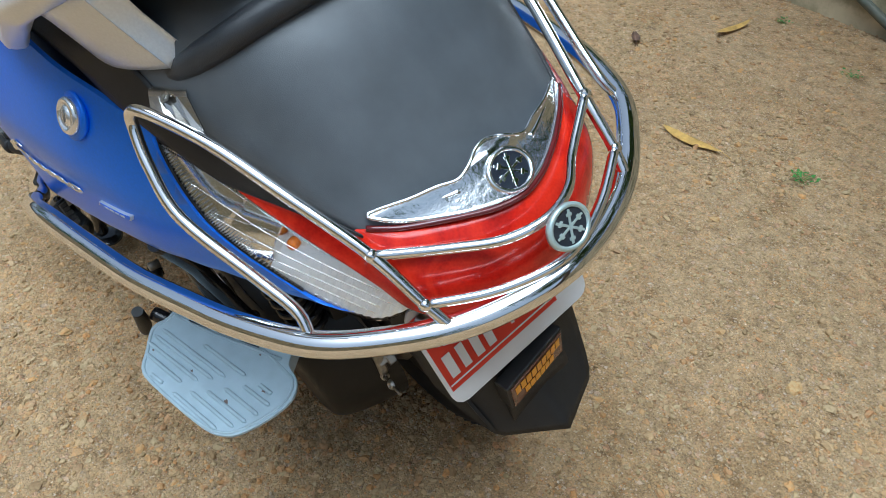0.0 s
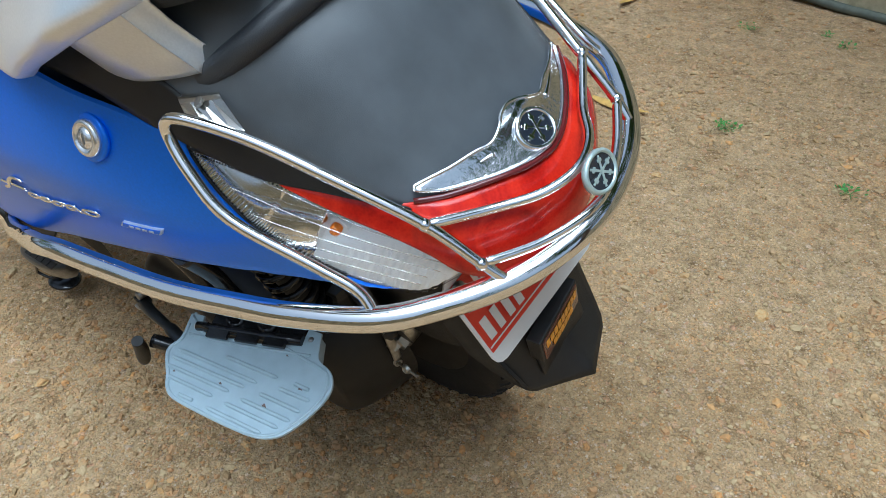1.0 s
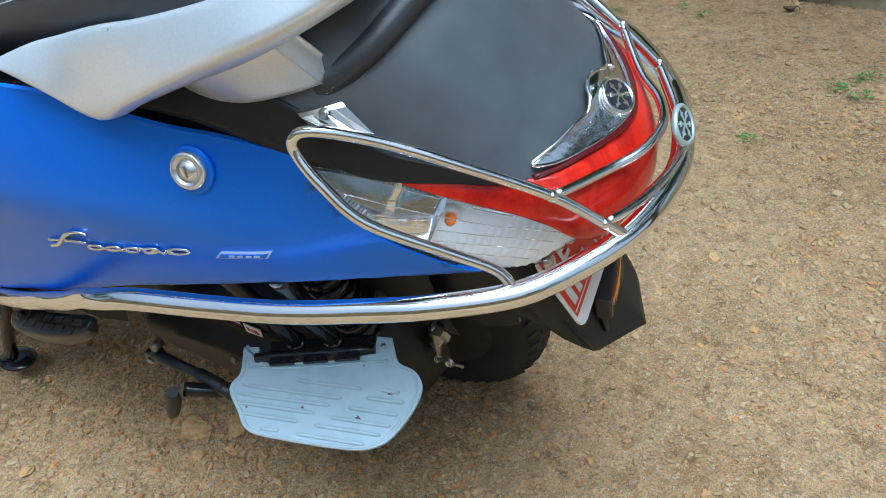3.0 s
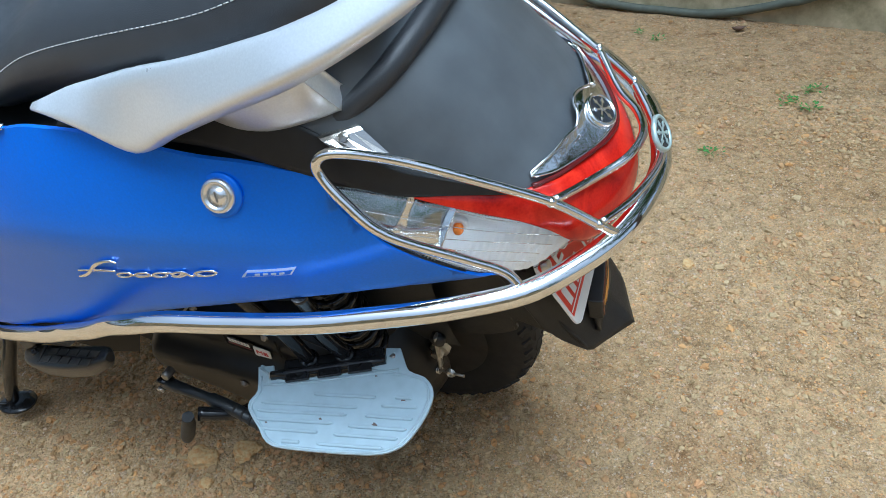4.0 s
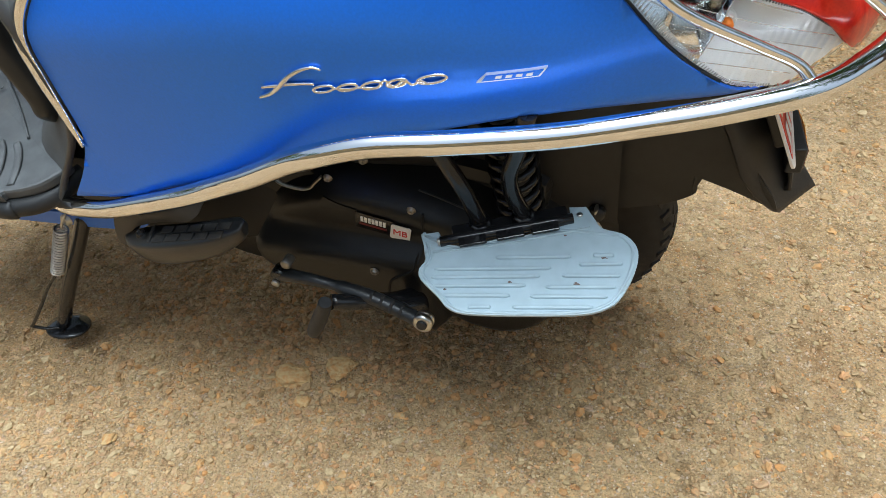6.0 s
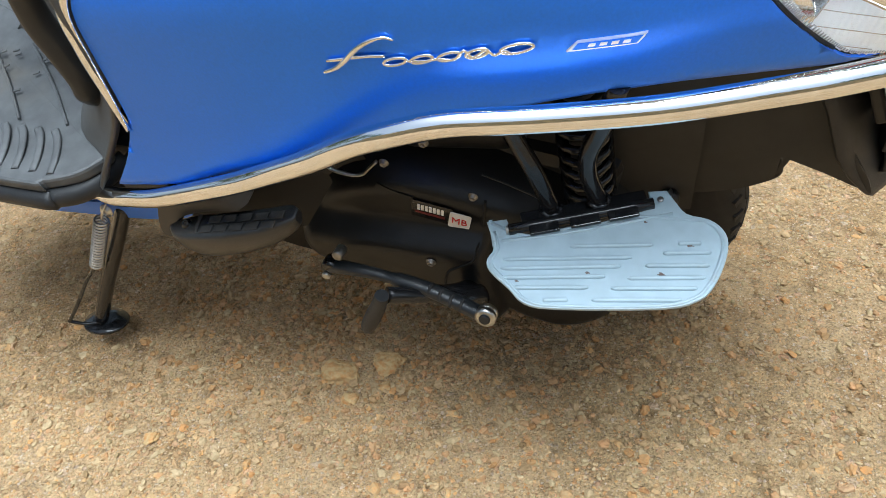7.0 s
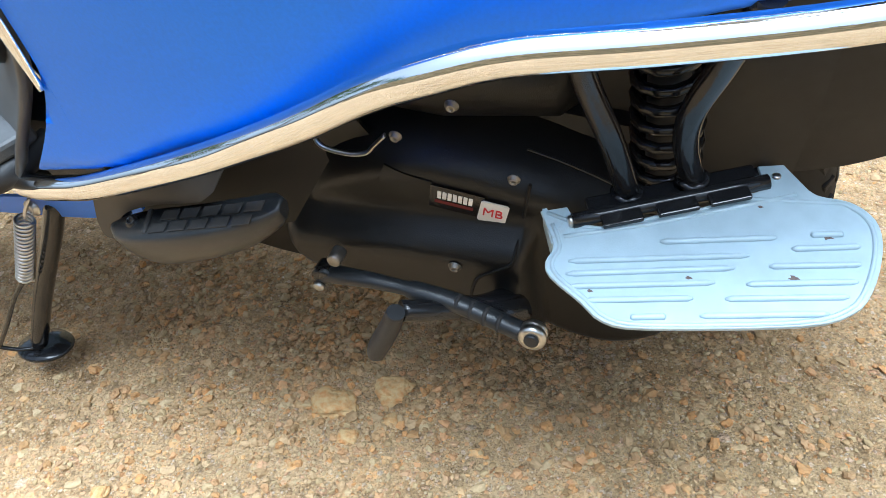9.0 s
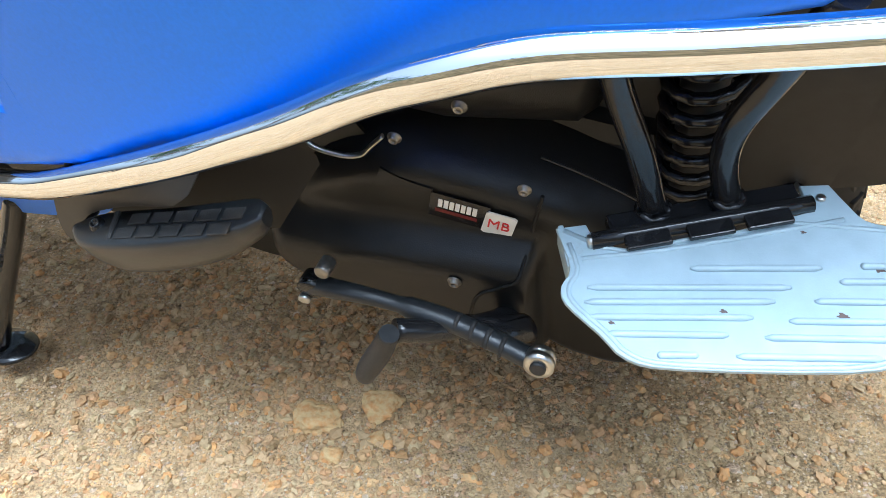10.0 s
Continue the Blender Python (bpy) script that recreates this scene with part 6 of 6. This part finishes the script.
def weed(x, y, r, n, seed):
    rg = random.Random(seed)
    bm = bmesh.new()
    for i in range(n):
        a, d = rg.uniform(0, 6.28), r * rg.random() ** 0.7
        px, py = math.cos(a) * d, math.sin(a) * d
        one = bmesh.new()
        ln = rg.uniform(0.006, 0.012)
        loft([[(ln * t, 0.34 * ln * math.sin(math.pi * min(0.98, t + 0.03)) * k, 0.002 * t * (1 - t)) for k in (-1, 0, 1)] for t in (0, 0.25, 0.5, 0.75, 1)], one)
        bmesh.ops.transform(one, matrix=pose(px, py, 0.004 + rg.uniform(0, 0.010), rg.uniform(-25, 25), rg.uniform(-40, 5), math.degrees(a) + rg.uniform(-60, 60)), verts=one.verts[:])
        join(bm, one)
    for i in range(6):
        a = rg.uniform(0, 6.28)
        tube([(0, 0, 0), (math.cos(a) * r * 0.4, math.sin(a) * r * 0.4, 0.006), (math.cos(a) * r * 0.8, math.sin(a) * r * 0.8, 0.005)], 0.0007, 3, 5, bm=bm)
    bmesh.ops.transform(bm, matrix=pose(x, y, ground_z(x, y)), verts=bm.verts[:])
    tagged(part("weed", bm, M_WEED, None), "low green weed sprouting from the earth", "plant", "small weeds")


for i, (x, y, r, n) in enumerate([(0.079, 1.062, 0.03, 44), (0.601, 1.284, 0.036, 40), (0.676, 1.364, 0.034, 34), (0.664, 1.239, 0.028, 26), (0.419, 0.932, 0.034, 26), (-0.48, 1.956, 0.03, 26), (-0.121, 1.716, 0.03, 26), (0.928, 1.381, 0.025, 20), (0.182, 1.719, 0.025, 20), (0.104, 1.772, 0.02, 14)]):
    weed(x, y, r, n, 40 + i)

M_HOSE = mat("grey_green_hose", (0.10, 0.11, 0.085), 0.6, grain=0.2, scale=30, dirt=(0.22, 0.17, 0.10, 0.5))
hose_pts = [(-1.338, 2.294, 0.536), (-0.838, 2.194, 0.326), (-0.438, 2.114, 0.158), (-0.138, 2.054, 0.032), (-0.042, 2.035, 0.019), (0.074, 2.012, 0.010), (0.186, 1.989, 0.010), (0.294, 1.968, 0.010), (0.397, 1.947, 0.023), (0.495, 1.927, 0.047), (0.588, 1.909, 0.076), (0.676, 1.891, 0.106), (0.926, 1.841, 0.243), (1.276, 1.771, 0.436)]
hose = part("garden_hose", tube(hose_pts, 0.0155, 8, 14), M_HOSE, None)
tagged(hose, "grey-green rubber hose sagging along the wall", "hose")


# ---- unseen trees round the yard, behind the camera and beyond the wall ----
M_BARK = mat("grey_brown_bark", (0.12, 0.09, 0.065), 0.9, grain=0.3, scale=8, bump=0.8, bump_scale=30)
M_LEAVES = stone_material("tree_foliage", [(0.035, 0.075, 0.018), (0.055, 0.11, 0.022), (0.045, 0.09, 0.03), (0.075, 0.13, 0.03)], (0.03, 0.06, 0.015, 0.4))


def tree(x, y, height, spread, seed):
    rg = random.Random(seed)
    root = new("tree")
    root.matrix_world = pose(x, y, -0.05)
    tagged(root, "unseen broad-leaved yard tree with a dense green crown", "tree", "trees round the yard")
    trunk = bmesh.new()
    tops = []
    tube([(0, 0, 0), (0.1 * rg.uniform(-1, 1), 0.1 * rg.uniform(-1, 1), height * 0.3), (0.2 * rg.uniform(-1, 1), 0.2 * rg.uniform(-1, 1), height * 0.6)], lambda t: height * 0.035 * (1.2 - 0.7 * t), 6, 10, bm=trunk)
    for i in range(7):
        a, h = rg.uniform(0, 6.28), height * rg.uniform(0.3, 0.6)
        tip = Vector((math.cos(a) * spread * rg.uniform(0.5, 0.9), math.sin(a) * spread * rg.uniform(0.5, 0.9), height * rg.uniform(0.55, 0.95)))
        tube([(0, 0, h), tip * 0.5 + Vector((0, 0, h * 0.5)), tip], lambda t: height * 0.014 * (1 - 0.8 * t), 5, 6, bm=trunk)
        tops.append(tip)
    data = bpy.data.meshes.new("trunk")
    trunk.to_mesh(data)
    trunk.free()
    data.materials.append(M_BARK)
    ob = new("trunk", data)
    ob.parent = root
    verts, faces = [], []
    for _ in range(1500):
        c = rg.choice(tops) + Vector((rg.gauss(0, 1), rg.gauss(0, 1), rg.gauss(0, 0.8))) * spread * 0.26
        r = rg.uniform(0.10, 0.24)
        m = Euler((rg.uniform(-0.9, 0.9), rg.uniform(-0.9, 0.9), rg.uniform(0, 6.28))).to_matrix()
        base = len(verts)
        verts += [tuple(c + m @ Vector(q) * r) for q in ((-1, 0, 0), (-0.3, -0.42, 0.1), (0.5, -0.3, 0.05), (1, 0, -0.15), (0.5, 0.3, 0.05), (-0.3, 0.42, 0.1))]
        faces += [[base, base + 1, base + 2, base + 3], [base, base + 3, base + 4, base + 5]]
    data = bpy.data.meshes.new("crown")
    data.from_pydata(verts, [], faces)
    data.materials.append(M_LEAVES)
    ob = new("crown", data)
    ob.parent = root


# Added for foliage reflections; crowns past the wall also shade the far ground.
for i, (x, y, h, s) in enumerate([(-8, -12, 5.0, 2.6), (-2.5, -14, 5.5, 3.0), (3, -13.5, 5.0, 2.6), (9, -11, 5.5, 3.0), (5.2, 0.9, 7.0, 2.8), (-11, -3, 6.0, 3.0), (-7.5, 6.5, 6.5, 2.8), (4.6, 4.8, 6.0, 2.6), (1.3, 3.3, 5.4, 2.3), (-2.6, 5.2, 5.6, 2.4), (13, -9, 6.5, 3.4), (-14, -9, 6.5, 3.4)]):
    tree(x, y, h, s, 70 + i)
